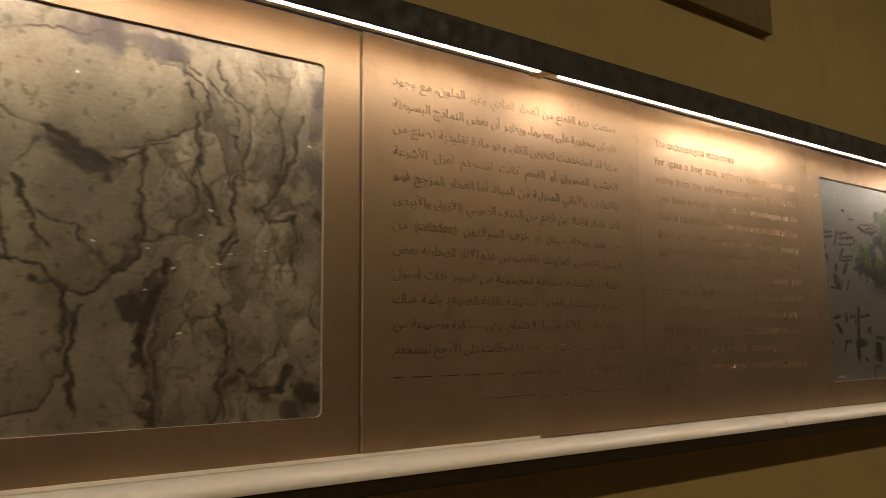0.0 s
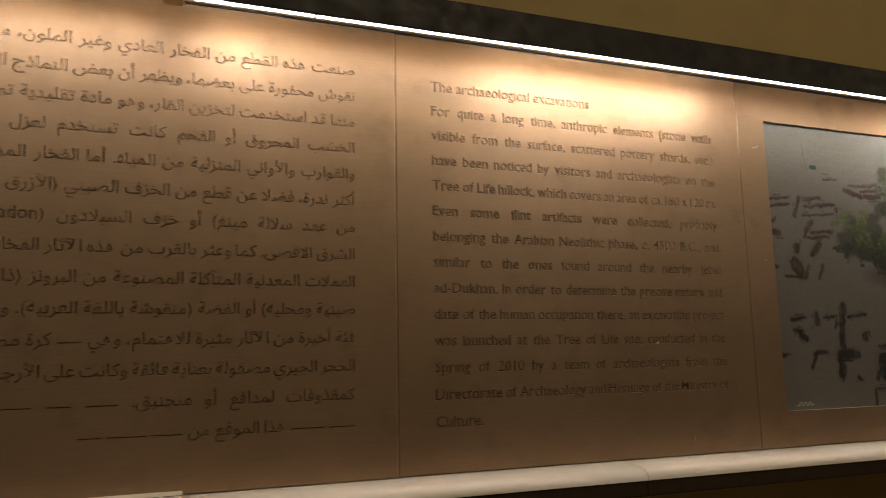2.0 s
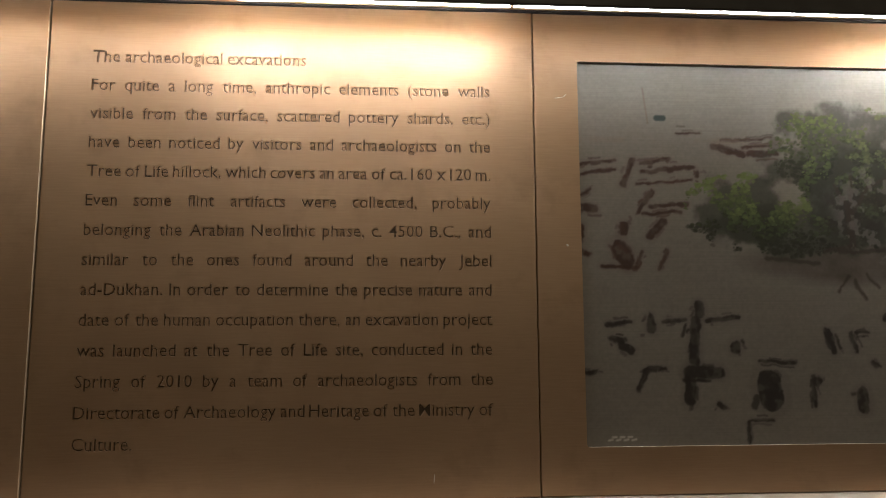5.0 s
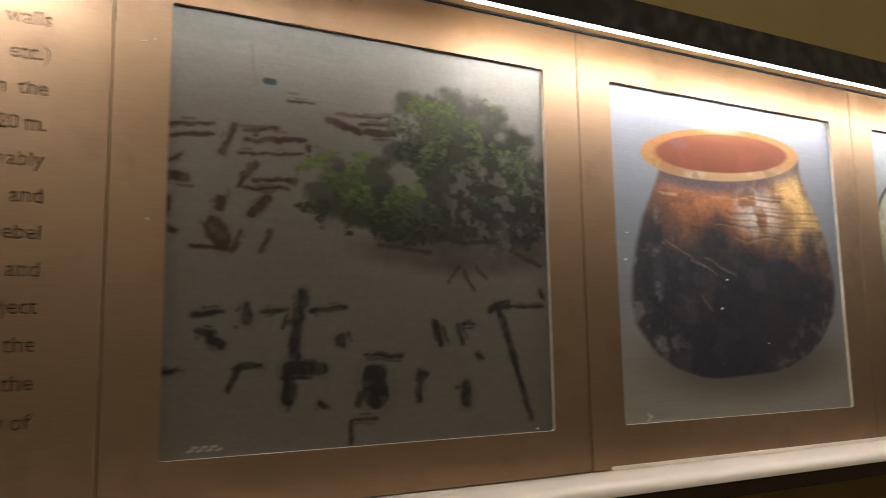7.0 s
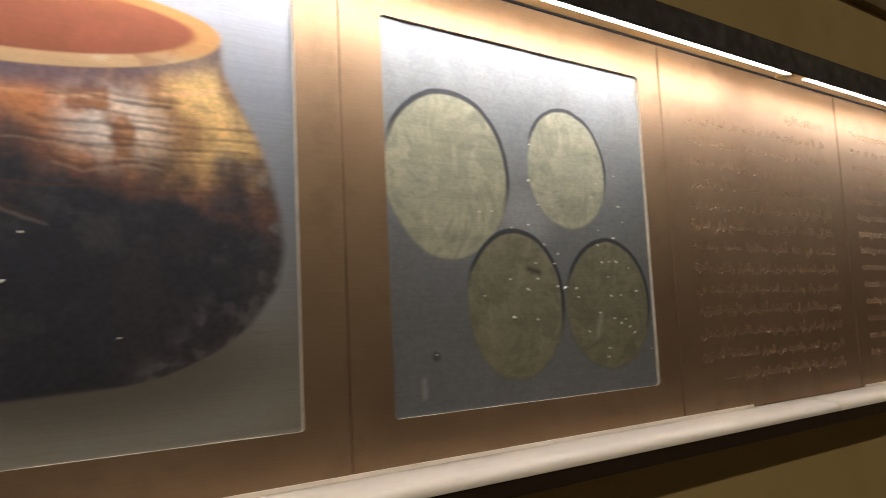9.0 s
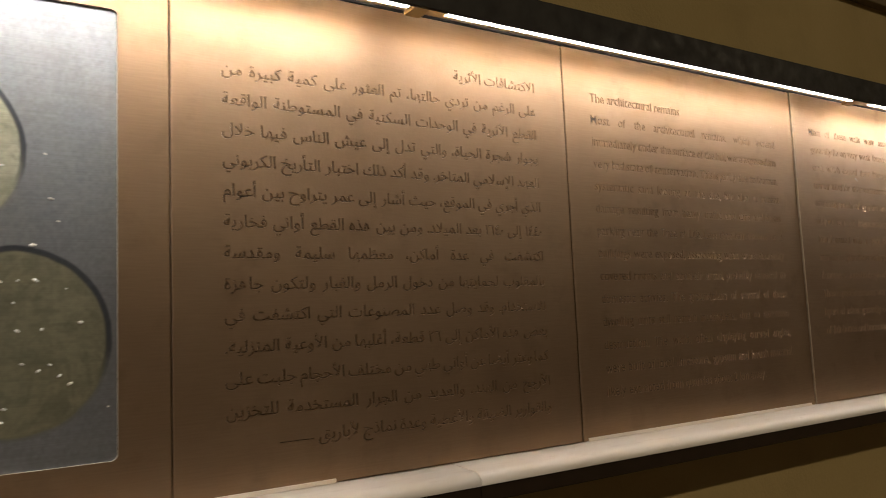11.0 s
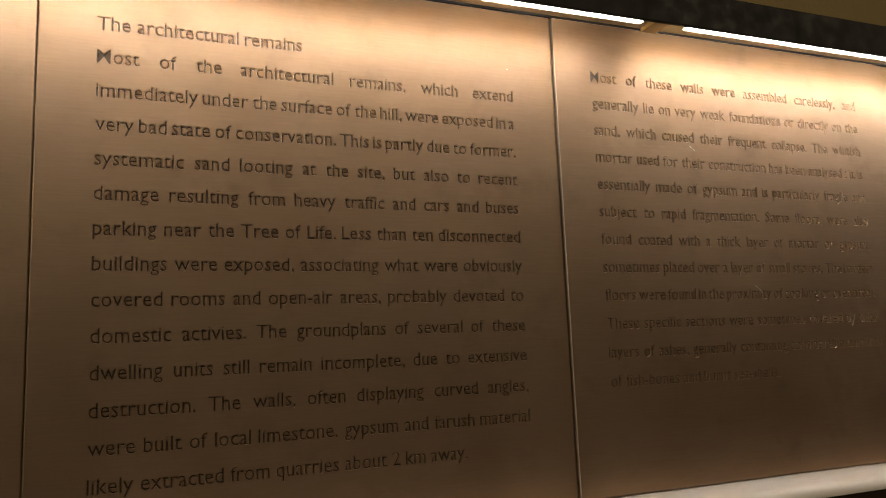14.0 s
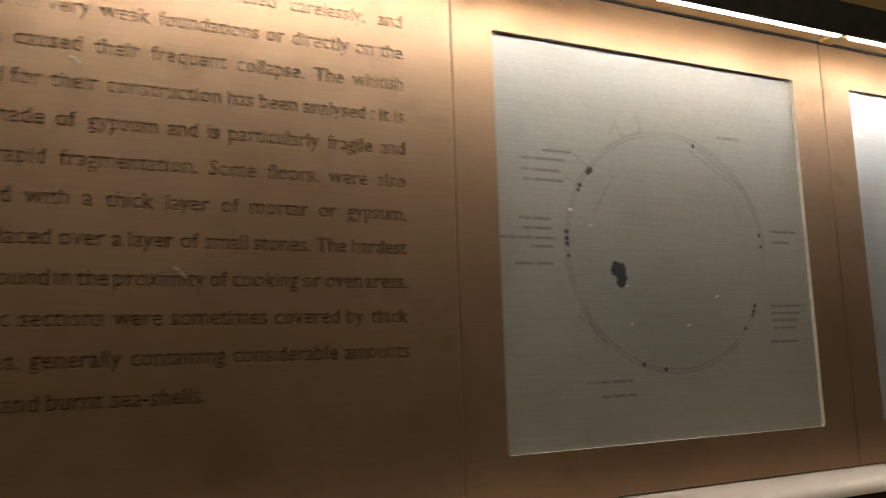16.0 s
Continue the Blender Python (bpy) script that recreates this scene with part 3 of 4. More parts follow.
def paint_stones():
    img = np.ones((N, N, 3)) * tone(0.345, 0.32, 0.265)
    wu = GU + 0.07 * (fractal(5, 11) - 0.5) + 0.040 * (fractal(22, 12) - 0.5)
    wv = GV + 0.08 * (fractal(5, 17) - 0.5) + 0.040 * (fractal(22, 18) - 0.5)
    patch, broken = fractal(5, 29), fractal(26, 31, 3)
    dark, brown = tone(0.045, 0.036, 0.029), tone(0.17, 0.14, 0.105)
    right = smooth(0.42, 0.62, GU + 0.1 * (patch - 0.5))
    # split slabs, larger then smaller, with dark joints where they gape
    for seed, cells, stretch, strength, width, amount in ((5, 26, 1.9, 0.22, 0.010, 0.85), (6, 70, 2.4, 0.26, 0.006, 0.75), (8, 240, 1.7, 0.16, 0.003, 0.5)):
        where = np.clip(right + (0.25 if cells > 100 else 0.12), 0, 1)
        joint = faceted(img, seed, cells, stretch, wu, wv, strength, where)
        gape = smooth(0.40, 0.58, fractal(7, seed + 40, 4))
        blend(img, amount * where * gape * (1 - smooth(width * 0.35, width * 1.3, joint)), dark)
        blend(img, 0.35 * where * (1 - smooth(width, width * 4, joint)) * gape, brown)
    for cu, cv, ru, rv, colour in ((0.40, 0.81, 0.25, 0.13, tone(0.37, 0.345, 0.285)), (0.37, 0.50, 0.14, 0.19, tone(0.35, 0.325, 0.26)), (0.24, 0.22, 0.13, 0.17, tone(0.33, 0.305, 0.245))):
        d = oval(cu, cv, ru, rv, wu, wv)
        rise = np.clip((GV - cv) / rv * 0.7 - (GU - cu) / ru * 0.4, -1, 1)
        face = colour * (1 + 0.16 * rise)[..., None]
        mask = 0.9 * (1 - smooth(0.92, 1.0, d))
        img[:] = img * (1 - mask[..., None]) + face * mask[..., None]
        blend(img, 0.55 * smooth(0.80, 0.99, d) * (1 - smooth(0.99, 1.04, d)) * smooth(0.2, -0.6, rise), brown)
        blend(img, 0.9 * smooth(0.985, 1.01, d) * (1 - smooth(1.02, 1.06, d)) * smooth(0.36, 0.55, patch), dark)
    for u0, v0, u1, v1, w in ((0.26, 0.70, 0.34, 0.68, 0.007), (0.33, 0.68, 0.44, 0.64, 0.020), (0.44, 0.65, 0.56, 0.69, 0.004), (0.25, 0.57, 0.31, 0.42, 0.005),
                              (0.31, 0.42, 0.40, 0.31, 0.005), (0.57, 0.38, 0.50, 0.30, 0.018), (0.567, 0.38, 0.548, 0.16, 0.006), (0.548, 0.16, 0.552, 0.02, 0.011),
                              (0.40, 0.31, 0.37, 0.22, 0.005), (0.37, 0.26, 0.38, 0.03, 0.007), (0.60, 0.93, 0.71, 0.84, 0.004), (0.71, 0.84, 0.74, 0.48, 0.004),
                              (0.74, 0.48, 0.70, 0.40, 0.006), (0.79, 0.09, 0.89, 0.076, 0.014), (0.79, 0.09, 0.77, 0.16, 0.004), (0.93, 0.08, 0.98, 0.05, 0.014)):
        blend(img, 0.92 * stroke(u0, v0, u1, v1, w, 0.0035, wu + 0.02 * (broken - 0.5), wv) * smooth(0.30, 0.48, broken), dark)
    for u0, v0, u1, v1, w in ((0.40, 0.97, 0.42, 0.93, 0.028), (0.50, 0.975, 0.58, 0.94, 0.022), (0.965, 0.93, 0.97, 0.80, 0.022), (0.965, 0.73, 0.97, 0.62, 0.026)):
        blend(img, 0.8 * stroke(u0, v0, u1, v1, w, 0.018, wu, wv), tone(0.10, 0.085, 0.105))
    blend(img, 0.35 * smooth(0.50, 0.70, fractal(9, 41, 5)), tone(0.17, 0.145, 0.11))
    blend(img, 0.35 * right * smooth(0.55, 0.70, fractal(11, 43, 5, 0.6, wu, wv)), tone(0.13, 0.105, 0.08))
    blend(img, 0.40 * right * smooth(0.58, 0.68, fractal(13, 47, 4, 0.6, wu, wv)), tone(0.46, 0.43, 0.37))
    blend(img, 0.5 * smooth(0.66, 0.76, fractal(48, 51, 3)), tone(0.12, 0.10, 0.08))
    pale = smooth(0.72, 1.0, GV) * smooth(0.4, 0.6, fractal(7, 61))
    blend(img, 0.35 * pale, tone(0.58, 0.54, 0.48))
    bulge = fractal(8, 67, 3, 0.8, wu, wv)
    img *= (1.12 + 0.75 * (bulge - 0.5))[..., None]
    # the main gaping joints, each with a lit lip on its lower side
    for w, points in (
        (0.0112, ((0.297, 0.687), (0.404, 0.67), (0.425, 0.609))),
        (0.0040, ((0.567, 0.93), (0.617, 0.894))),
        (0.0040, ((0.602, 0.871), (0.645, 0.757), (0.638, 0.594))),
        (0.0048, ((0.51, 0.684), (0.51, 0.514), (0.527, 0.477), (0.456, 0.356))),
        (0.0040, ((0.297, 0.35), (0.361, 0.308), (0.347, 0.19))),
        (0.0088, ((0.567, 0.4), (0.553, 0.32), (0.524, 0.214), (0.536, 0.017))),
        (0.0040, ((0.695, 0.945), (0.723, 0.868), (0.752, 0.832), (0.744, 0.634), (0.723, 0.492), (0.702, 0.435))),
        (0.0048, ((0.858, 0.838), (0.851, 0.649))),
        (0.0040, ((0.922, 0.837), (0.893, 0.699), (0.794, 0.584))),
        (0.0056, ((0.78, 0.582), (0.893, 0.537), (0.908, 0.391))),
        (0.0064, ((0.766, 0.158), (0.787, 0.101), (0.893, 0.082), (0.908, 0.155))),
        (0.0040, ((0.638, 0.688), (0.695, 0.518))),
        (0.0032, ((0.496, 0.448), (0.595, 0.468), (0.638, 0.594))),
        (0.0032, ((0.297, 0.497), (0.382, 0.466), (0.439, 0.368))),
        (0.0032, ((0.702, 0.297), (0.723, 0.2), (0.709, 0.02))),
    ):
        for (u0, v0), (u1, v1) in zip(points, points[1:]):
            blend(img, 0.30 * stroke(u0, v0, u1, v1, w * 2.6, w * 2.2, wu, wv), brown)
            blend(img, 0.88 * (0.6 + 0.4 * smooth(0.35, 0.5, broken)) * stroke(u0, v0, u1, v1, w * (0.2 + 2.4 * patch), 0.006, wu + 0.045 * (broken - 0.5), wv + 0.04 * (broken - 0.5)), dark * 1.2)
            blend(img, 0.30 * stroke(u0 + 0.012, v0 - 0.010, u1 + 0.012, v1 - 0.010, w * 0.5, 0.006, wu, wv), tone(0.52, 0.48, 0.40))
    blend(img, 0.85 * (1 - smooth(0.55, 1.15, oval(0.361, 0.658, 0.078, 0.038, wu, wv) + 0.8 * (broken - 0.5))), dark * 1.4)
    blend(img, 0.85 * (1 - smooth(0.55, 1.15, oval(0.51, 0.28, 0.043, 0.038, wu, wv) + 0.8 * (broken - 0.5))), dark * 1.4)
    blend(img, 0.85 * (1 - smooth(0.55, 1.15, oval(0.965, 0.063, 0.040, 0.046, wu, wv) + 0.8 * (broken - 0.5))), dark * 1.4)
    blend(img, 0.75 * (1 - smooth(0.5, 1.2, oval(0.382, 0.943, 0.088, 0.035, wu, wv) + 0.8 * (broken - 0.5))), tone(0.13, 0.11, 0.125))
    blend(img, 0.75 * (1 - smooth(0.5, 1.2, oval(0.531, 0.949, 0.064, 0.030, wu, wv) + 0.8 * (broken - 0.5))), tone(0.13, 0.11, 0.125))
    blend(img, 0.75 * (1 - smooth(0.5, 1.2, oval(0.976, 0.909, 0.031, 0.070, wu, wv) + 0.8 * (broken - 0.5))), tone(0.13, 0.11, 0.125))
    blend(img, 0.75 * (1 - smooth(0.5, 1.2, oval(0.959, 0.687, 0.034, 0.057, wu, wv) + 0.8 * (broken - 0.5))), tone(0.13, 0.11, 0.125))
    return speckled(img * tone(0.84, 0.77, 0.66), 63, 0.15)


def paint_site():
    img = np.ones((N, N, 3)) * tone(0.235, 0.215, 0.185)
    blend(img, smooth(0.70, 0.96, GV), tone(0.36, 0.362, 0.335))
    blend(img, 0.3 * fractal(6, 71), tone(0.15, 0.14, 0.125))
    wu, wv = GU + 0.013 * (fractal(40, 73) - 0.5), GV + 0.013 * (fractal(40, 79) - 0.5)
    ragged = 0.72 + 0.28 * smooth(0.35, 0.6, fractal(48, 83, 2))

    digs = np.random.default_rng(3)

    def trench(u0, v0, u1, v1, w):
        warm = tone(0.055, 0.026, 0.017) if v0 > 0.45 else tone(0.022, 0.018, 0.016)
        blend(img, 0.14 * stroke(u0, v0, u1, v1, w * 1.4 + 0.002, 0.006, wu, wv), warm * 2.2)
        blend(img, 0.95 * ragged * stroke(u0, v0, u1, v1, w * 0.88, 0.0032, wu, wv), warm)
        for _ in range(5):
            a, b = np.sort(digs.random(2))
            off = digs.normal(0, 1, 2) * (0.004 + 0.5 * w)
            blend(img, (0.35 + 0.5 * digs.random()) * stroke(u0 + a * (u1 - u0) + off[0], v0 + a * (v1 - v0) + off[1], u0 + b * (u1 - u0) + off[0] * 1.3, v0 + b * (v1 - v0) + off[1], w * 0.22 + 0.001, 0.003, wu, wv),
                  warm * (0.8 + 0.9 * digs.random()))

    trench(0.27, 0.806, 0.333, 0.808, 0.0038)
    trench(0.369, 0.774, 0.45, 0.754, 0.0105)
    trench(0.466, 0.756, 0.542, 0.758, 0.0075)
    trench(0.391, 0.79, 0.528, 0.798, 0.0038)
    trench(0.004, 0.72, 0.101, 0.734, 0.0053)
    trench(0.004, 0.694, 0.101, 0.708, 0.0053)
    trench(0.151, 0.734, 0.123, 0.67, 0.009)
    trench(0.171, 0.726, 0.25, 0.736, 0.006)
    trench(0.171, 0.702, 0.313, 0.716, 0.006)
    trench(0.159, 0.672, 0.306, 0.682, 0.0038)
    trench(0.034, 0.656, 0.006, 0.64, 0.0045)
    trench(0.198, 0.652, 0.159, 0.596, 0.0075)
    trench(0.192, 0.612, 0.292, 0.618, 0.006)
    trench(0.173, 0.59, 0.272, 0.598, 0.0053)
    trench(0.006, 0.606, 0.042, 0.604, 0.0105)
    trench(0.123, 0.564, 0.117, 0.542, 0.012)
    trench(0.226, 0.572, 0.188, 0.532, 0.012)
    trench(0.008, 0.558, 0.002, 0.52, 0.009)
    trench(0.058, 0.454, 0.149, 0.452, 0.0053)
    trench(0.149, 0.452, 0.169, 0.492, 0.0053)
    trench(0.105, 0.502, 0.125, 0.47, 0.0226)
    trench(0.234, 0.496, 0.21, 0.452, 0.0068)
    trench(0.323, 0.702, 0.321, 0.692, 0.0068)
    trench(0.004, 0.496, 0.022, 0.484, 0.0075)
    trench(0.45, 0.77, 0.526, 0.778, 0.0038)
    trench(0.067, 0.308, 0.127, 0.312, 0.0068)
    trench(0.181, 0.326, 0.183, 0.294, 0.012)
    trench(0.216, 0.314, 0.274, 0.32, 0.006)
    trench(0.31, 0.356, 0.313, 0.334, 0.0135)
    trench(0.302, 0.314, 0.292, 0.214, 0.015)
    trench(0.329, 0.314, 0.413, 0.326, 0.0068)
    trench(0.403, 0.254, 0.403, 0.24, 0.0135)
    trench(0.004, 0.186, 0.034, 0.188, 0.0068)
    trench(0.218, 0.196, 0.165, 0.194, 0.0053)
    trench(0.165, 0.194, 0.143, 0.14, 0.006)
    trench(0.276, 0.186, 0.357, 0.184, 0.0165)
    trench(0.282, 0.186, 0.276, 0.116, 0.018)
    trench(0.484, 0.156, 0.492, 0.12, 0.0376)
    trench(0.464, 0.212, 0.56, 0.21, 0.0053)
    trench(0.649, 0.29, 0.665, 0.238, 0.012)
    trench(0.714, 0.284, 0.726, 0.234, 0.0068)
    trench(0.728, 0.284, 0.762, 0.284, 0.0045)
    trench(0.732, 0.13, 0.736, 0.096, 0.018)
    trench(0.815, 0.324, 0.859, 0.34, 0.0135)
    trench(0.831, 0.332, 0.927, 0.042, 0.0098)
    trench(0.875, 0.332, 0.976, 0.33, 0.0045)
    trench(0.968, 0.372, 0.974, 0.356, 0.009)
    trench(0.427, 0.064, 0.427, 0.012, 0.0045)
    trench(0.605, 0.17, 0.605, 0.102, 0.0068)
    trench(0.609, 0.162, 0.621, 0.162, 0.009)
    trench(0.768, 0.208, 0.776, 0.2, 0.009)
    trench(0.351, 0.106, 0.363, 0.098, 0.0075)
    trench(0.105, 0.252, 0.129, 0.238, 0.012)
    trench(0.081, 0.27, 0.105, 0.264, 0.009)
    trench(0.433, 0.066, 0.492, 0.062, 0.0038)
    blend(img, 0.5 * stroke(0.183, 0.928, 0.194, 0.834, 0.002, 0.003), tone(0.2, 0.12, 0.09))
    blend(img, stroke(0.218, 0.848, 0.236, 0.848, 0.008, 0.003), tone(0.05, 0.075, 0.075))
    blend(img, 0.4 * smooth(0.80, 0.79, GV) * smooth(0.775, 0.785, GV) * smooth(0.4, 0.6, fractal(20, 89)), tone(0.25, 0.2, 0.16))
    # the tree: clumps of foliage, trunk and the shade below
    blend(img, 0.75 * (1 - smooth(0.6, 1.2, oval(0.74, 0.47, 0.30, 0.065))) * (0.5 + fractal(14, 97)), tone(0.075, 0.060, 0.045))
    for cu, cv, ru, rv in ((0.72, 0.76, 0.19, 0.12), (0.81, 0.66, 0.20, 0.14), (0.43, 0.595, 0.14, 0.09), (0.58, 0.555, 0.20, 0.065), (0.88, 0.60, 0.12, 0.12)):
        d = oval(cu, cv, ru, rv, wu, wv) + 1.5 * (fractal(14, 91, 5) - 0.5)
        blend(img, 0.75 * (1 - smooth(0.70, 1.15, d)), tone(0.034, 0.038, 0.022))
    clump = fractal(18, 93, 4)
    rng = np.random.default_rng(7)
    for cu, cv, ru, rv, count in ((0.72, 0.77, 0.20, 0.13, 1900), (0.80, 0.66, 0.20, 0.15, 1900), (0.43, 0.60, 0.15, 0.105, 1700), (0.58, 0.56, 0.20, 0.08, 1300), (0.88, 0.60, 0.12, 0.13, 1000)):
        for _ in range(count):
            a, r = rng.random() * math.tau, math.sqrt(rng.random())
            u, v = cu + ru * r * math.cos(a), cv + rv * r * math.sin(a)
            size = 0.0022 + 0.0055 * rng.random() ** 2
            light = np.clip(0.35 + 0.9 * (v - cv) / rv + 0.5 * rng.random() - 0.25, 0.05, 1)
            dry = 0.6 * smooth(0.55, 0.85, u - 0.5 * (v - 0.65))
            leafy = tone(0.140, 0.190, 0.055) * (1 - dry) + tone(0.105, 0.105, 0.070) * dry
            colour = tone(0.018, 0.020, 0.012) * (1 - light) + leafy * light
            if clump[min(N - 1, max(0, int(v * N))), min(N - 1, max(0, int(u * N)))] < 0.40 + 0.12 * r:
                continue
            i0, i1 = max(0, int((u - 0.022) * N)), min(N, int((u + 0.022) * N))
            j0, j1 = max(0, int((v - 0.022) * N)), min(N, int((v + 0.022) * N))
            if i1 <= i0 or j1 <= j0:
                continue
            box = (slice(j0, j1), slice(i0, i1))
            leaf = 1 - smooth(0.5, 1.1, oval(u, v, size * 1.3, size, wu[box], wv[box]))
            blend(img[box], 0.95 * leaf * (0.5 + 0.5 * rng.random()), colour * (0.75 + 0.5 * rng.random()))
    blend(img, 0.7 * (1 - smooth(0.5, 1.0, oval(0.76, 0.60, 0.15, 0.085, wu, wv))) * smooth(0.42, 0.58, fractal(22, 95, 4)), tone(0.030, 0.023, 0.018))
    blend(img, 0.75 * (1 - smooth(0.6, 1.1, oval(0.93, 0.56, 0.09, 0.085, wu, wv))) * smooth(0.38, 0.56, fractal(26, 96, 4)), tone(0.026, 0.022, 0.022))
    for u0, v0, u1, v1, w in ((0.735, 0.50, 0.737, 0.595, 0.011), (0.737, 0.59, 0.70, 0.67, 0.006), (0.737, 0.59, 0.79, 0.67, 0.006), (0.735, 0.60, 0.745, 0.70, 0.005),
                              (0.735, 0.51, 0.66, 0.495, 0.006), (0.70, 0.495, 0.90, 0.505, 0.006), (0.86, 0.49, 0.97, 0.44, 0.006), (0.735, 0.42, 0.76, 0.37, 0.005),
                              (0.72, 0.43, 0.69, 0.39, 0.004), (0.77, 0.44, 0.80, 0.40, 0.004), (0.50, 0.475, 0.64, 0.465, 0.006), (0.79, 0.67, 0.86, 0.70, 0.004)):
        blend(img, 0.8 * stroke(u0, v0, u1, v1, w, 0.004, wu, wv), tone(0.05, 0.035, 0.025))
    blend(img, 0.22 * smooth(0.54, 0.66, fractal(44, 103, 3)) * (1 - smooth(0.8, 1.1, oval(0.85, 0.60, 0.17, 0.14))), tone(0.42, 0.40, 0.37))
    for k in range(7):
        blend(img, 0.8 * stroke(0.063 + 0.010 * k, 0.020 + 0.008 * (k % 2), 0.073 + 0.010 * k, 0.022 + 0.006 * ((k * 3) % 2), 0.0022, 0.002), tone(0.7, 0.66, 0.58))
    return speckled(img * 0.80, 107, 0.09)


def paint_pot():
    # ground inked darker above and lighter below, to offset the strip's falloff
    img = np.ones((N, N, 3)) * tone(0.27, 0.295, 0.345)
    blend(img, 1 - smooth(0.05, 0.55, GV), tone(0.30, 0.285, 0.255))
    blend(img, 0.85 * (1 - smooth(0.45, 1.25, oval(0.53, 0.17, 0.48, 0.13))), tone(0.13, 0.115, 0.095))
    wu, wv = GU + 0.02 * (fractal(7, 111) - 0.5), GV + 0.02 * (fractal(7, 113) - 0.5)
    # outline of the body: half-width against height
    heights = np.array([0.118, 0.135, 0.17, 0.22, 0.30, 0.38, 0.46, 0.54, 0.62, 0.70, 0.76, 0.80])
    halves = np.array([0.12, 0.20, 0.30, 0.378, 0.442, 0.458, 0.45, 0.43, 0.40, 0.355, 0.325, 0.320])
    fine_v = np.linspace(0.0, 1.0, 401)
    fine_half = np.convolve(np.interp(fine_v, heights, halves, left=0, right=0.32), np.hanning(17) / np.hanning(17).sum(), "same")
    half = np.interp(GV - 0.05 * (GU - 0.5), fine_v, fine_half) * (GV < 0.84)
    side = (GU - 0.512) / np.maximum(half, 1e-3)
    body = smooth(0.08, 0.17, half) * (1 - smooth(0.955, 1.02, np.abs(side)))
    soot = smooth(0.70, 0.50, GV + 0.32 * (fractal(7, 121, 5) - 0.5) + 0.10 * (side - 0.2) * (side > 0))
    clay = np.ones((N, N, 3)) * tone(0.30, 0.125, 0.052)
    blend(clay, smooth(0.1, 0.85, side) * smooth(0.45, 0.6, GV), tone(0.47, 0.32, 0.13))
    blend(clay, 0.6 * smooth(0.45, 0.65, fractal(8, 127)), tone(0.13, 0.055, 0.03))
    blend(clay, 0.5 * smooth(0.50, 0.66, fractal(7, 128, 5, 3.0)), tone(0.10, 0.045, 0.035))
    blend(clay, soot, tone(0.021, 0.022, 0.030))
    blend(clay, 0.06 * soot * smooth(0.52, 0.68, fractal(6, 129, 5)), tone(0.13, 0.065, 0.040))
    blend(clay, 0.30 * soot * smooth(0.50, 0.75, fractal(12, 131, 5)), tone(0.075, 0.068, 0.068))
    blend(clay, 0.75 * (1 - smooth(0.3, 1.2, oval(0.40, 0.725, 0.28, 0.045))), tone(0.055, 0.05, 0.075))
    blend(clay, 0.75 * (1 - smooth(0.2, 1.1, oval(0.61, 0.64, 0.13, 0.11))) * smooth(0.35, 0.6, fractal(16, 137)), tone(0.55, 0.50, 0.45))
    neck = oval(0.472, 0.822, 0.352, 0.086, wu, GV - 0.075 * (GU - 0.47))
    blend(clay, 0.85 * (1 - smooth(1.02, 1.5, neck)) * (0.6 + 0.4 * smooth(0.35, 0.55, fractal(10, 133))), tone(0.060, 0.048, 0.062))
    blend(clay, 0.5 * (1 - smooth(0.02, 0.09, np.abs(neck - 1.62))) * smooth(0.4, 0.6, fractal(9, 134)), tone(0.48, 0.30, 0.16))
    for k in range(16):
        gv = 0.70 - 0.0125 * k
        blend(clay, 0.40 * (1 - smooth(0.0015, 0.005, np.abs(wv - gv - 0.04 * (GU - 0.6) ** 2))) * smooth(0.50, 0.62, fractal(6, 300 + k, 3)) * smooth(0.30, 0.5, GU), tone(0.07, 0.035, 0.025))
    for u0, v0, u1, v1 in ((0.20, 0.55, 0.36, 0.47), (0.36, 0.50, 0.49, 0.455), (0.49, 0.69, 0.72, 0.69), (0.46, 0.64, 0.74, 0.635), (0.42, 0.60, 0.78, 0.60), (0.50, 0.56, 0.70, 0.56), (0.30, 0.49, 0.41, 0.455), (0.34, 0.38, 0.38, 0.33)):
        blend(clay, 0.55 * stroke(u0, v0, u1, v1, 0.0028, 0.004, wu, wv + 0.03 * (fractal(9, 140) - 0.5)), tone(0.045, 0.03, 0.025))
        blend(clay, 0.25 * stroke(u0, v0 - 0.009, u1, v1 - 0.009, 0.0018, 0.004, wu, wv + 0.03 * (fractal(9, 140) - 0.5)), tone(0.36, 0.28, 0.20))
    blend(clay, 0.5 * smooth(0.80, 1.0, np.abs(side)), tone(0.05, 0.04, 0.04))
    blend(clay, 0.35 * smooth(0.6, 0.75, fractal(18, 138, 4)) * smooth(0.45, 0.9, np.abs(side)) * soot, tone(0.20, 0.20, 0.21))
    blend(clay, 0.10 * smooth(0.6, 0.72, fractal(22, 139, 3)) * smooth(0.5, 0.9, np.abs(side)) * (1 - smooth(0.25, 0.5, GV)), tone(0.33, 0.32, 0.31))
    clay *= 1.75
    speckled(clay, 143, 0.24)
    for k in range(3):
        img[..., k] = img[..., k] * (1 - body) + clay[..., k] * body
    # mouth: rim, then the inside
    tilt = GV - 0.075 * (GU - 0.47)
    rim = oval(0.472, 0.822, 0.352, 0.086, wu, tilt)
    blend(img, 1 - smooth(0.97, 1.02, rim), tone(0.42, 0.23, 0.085))
    blend(img, 0.8 * (1 - smooth(0.97, 1.02, rim)) * smooth(0.80, 0.755, tilt) * (0.5 + 0.5 * smooth(0.4, 0.6, fractal(12, 145))), tone(0.52, 0.43, 0.29))
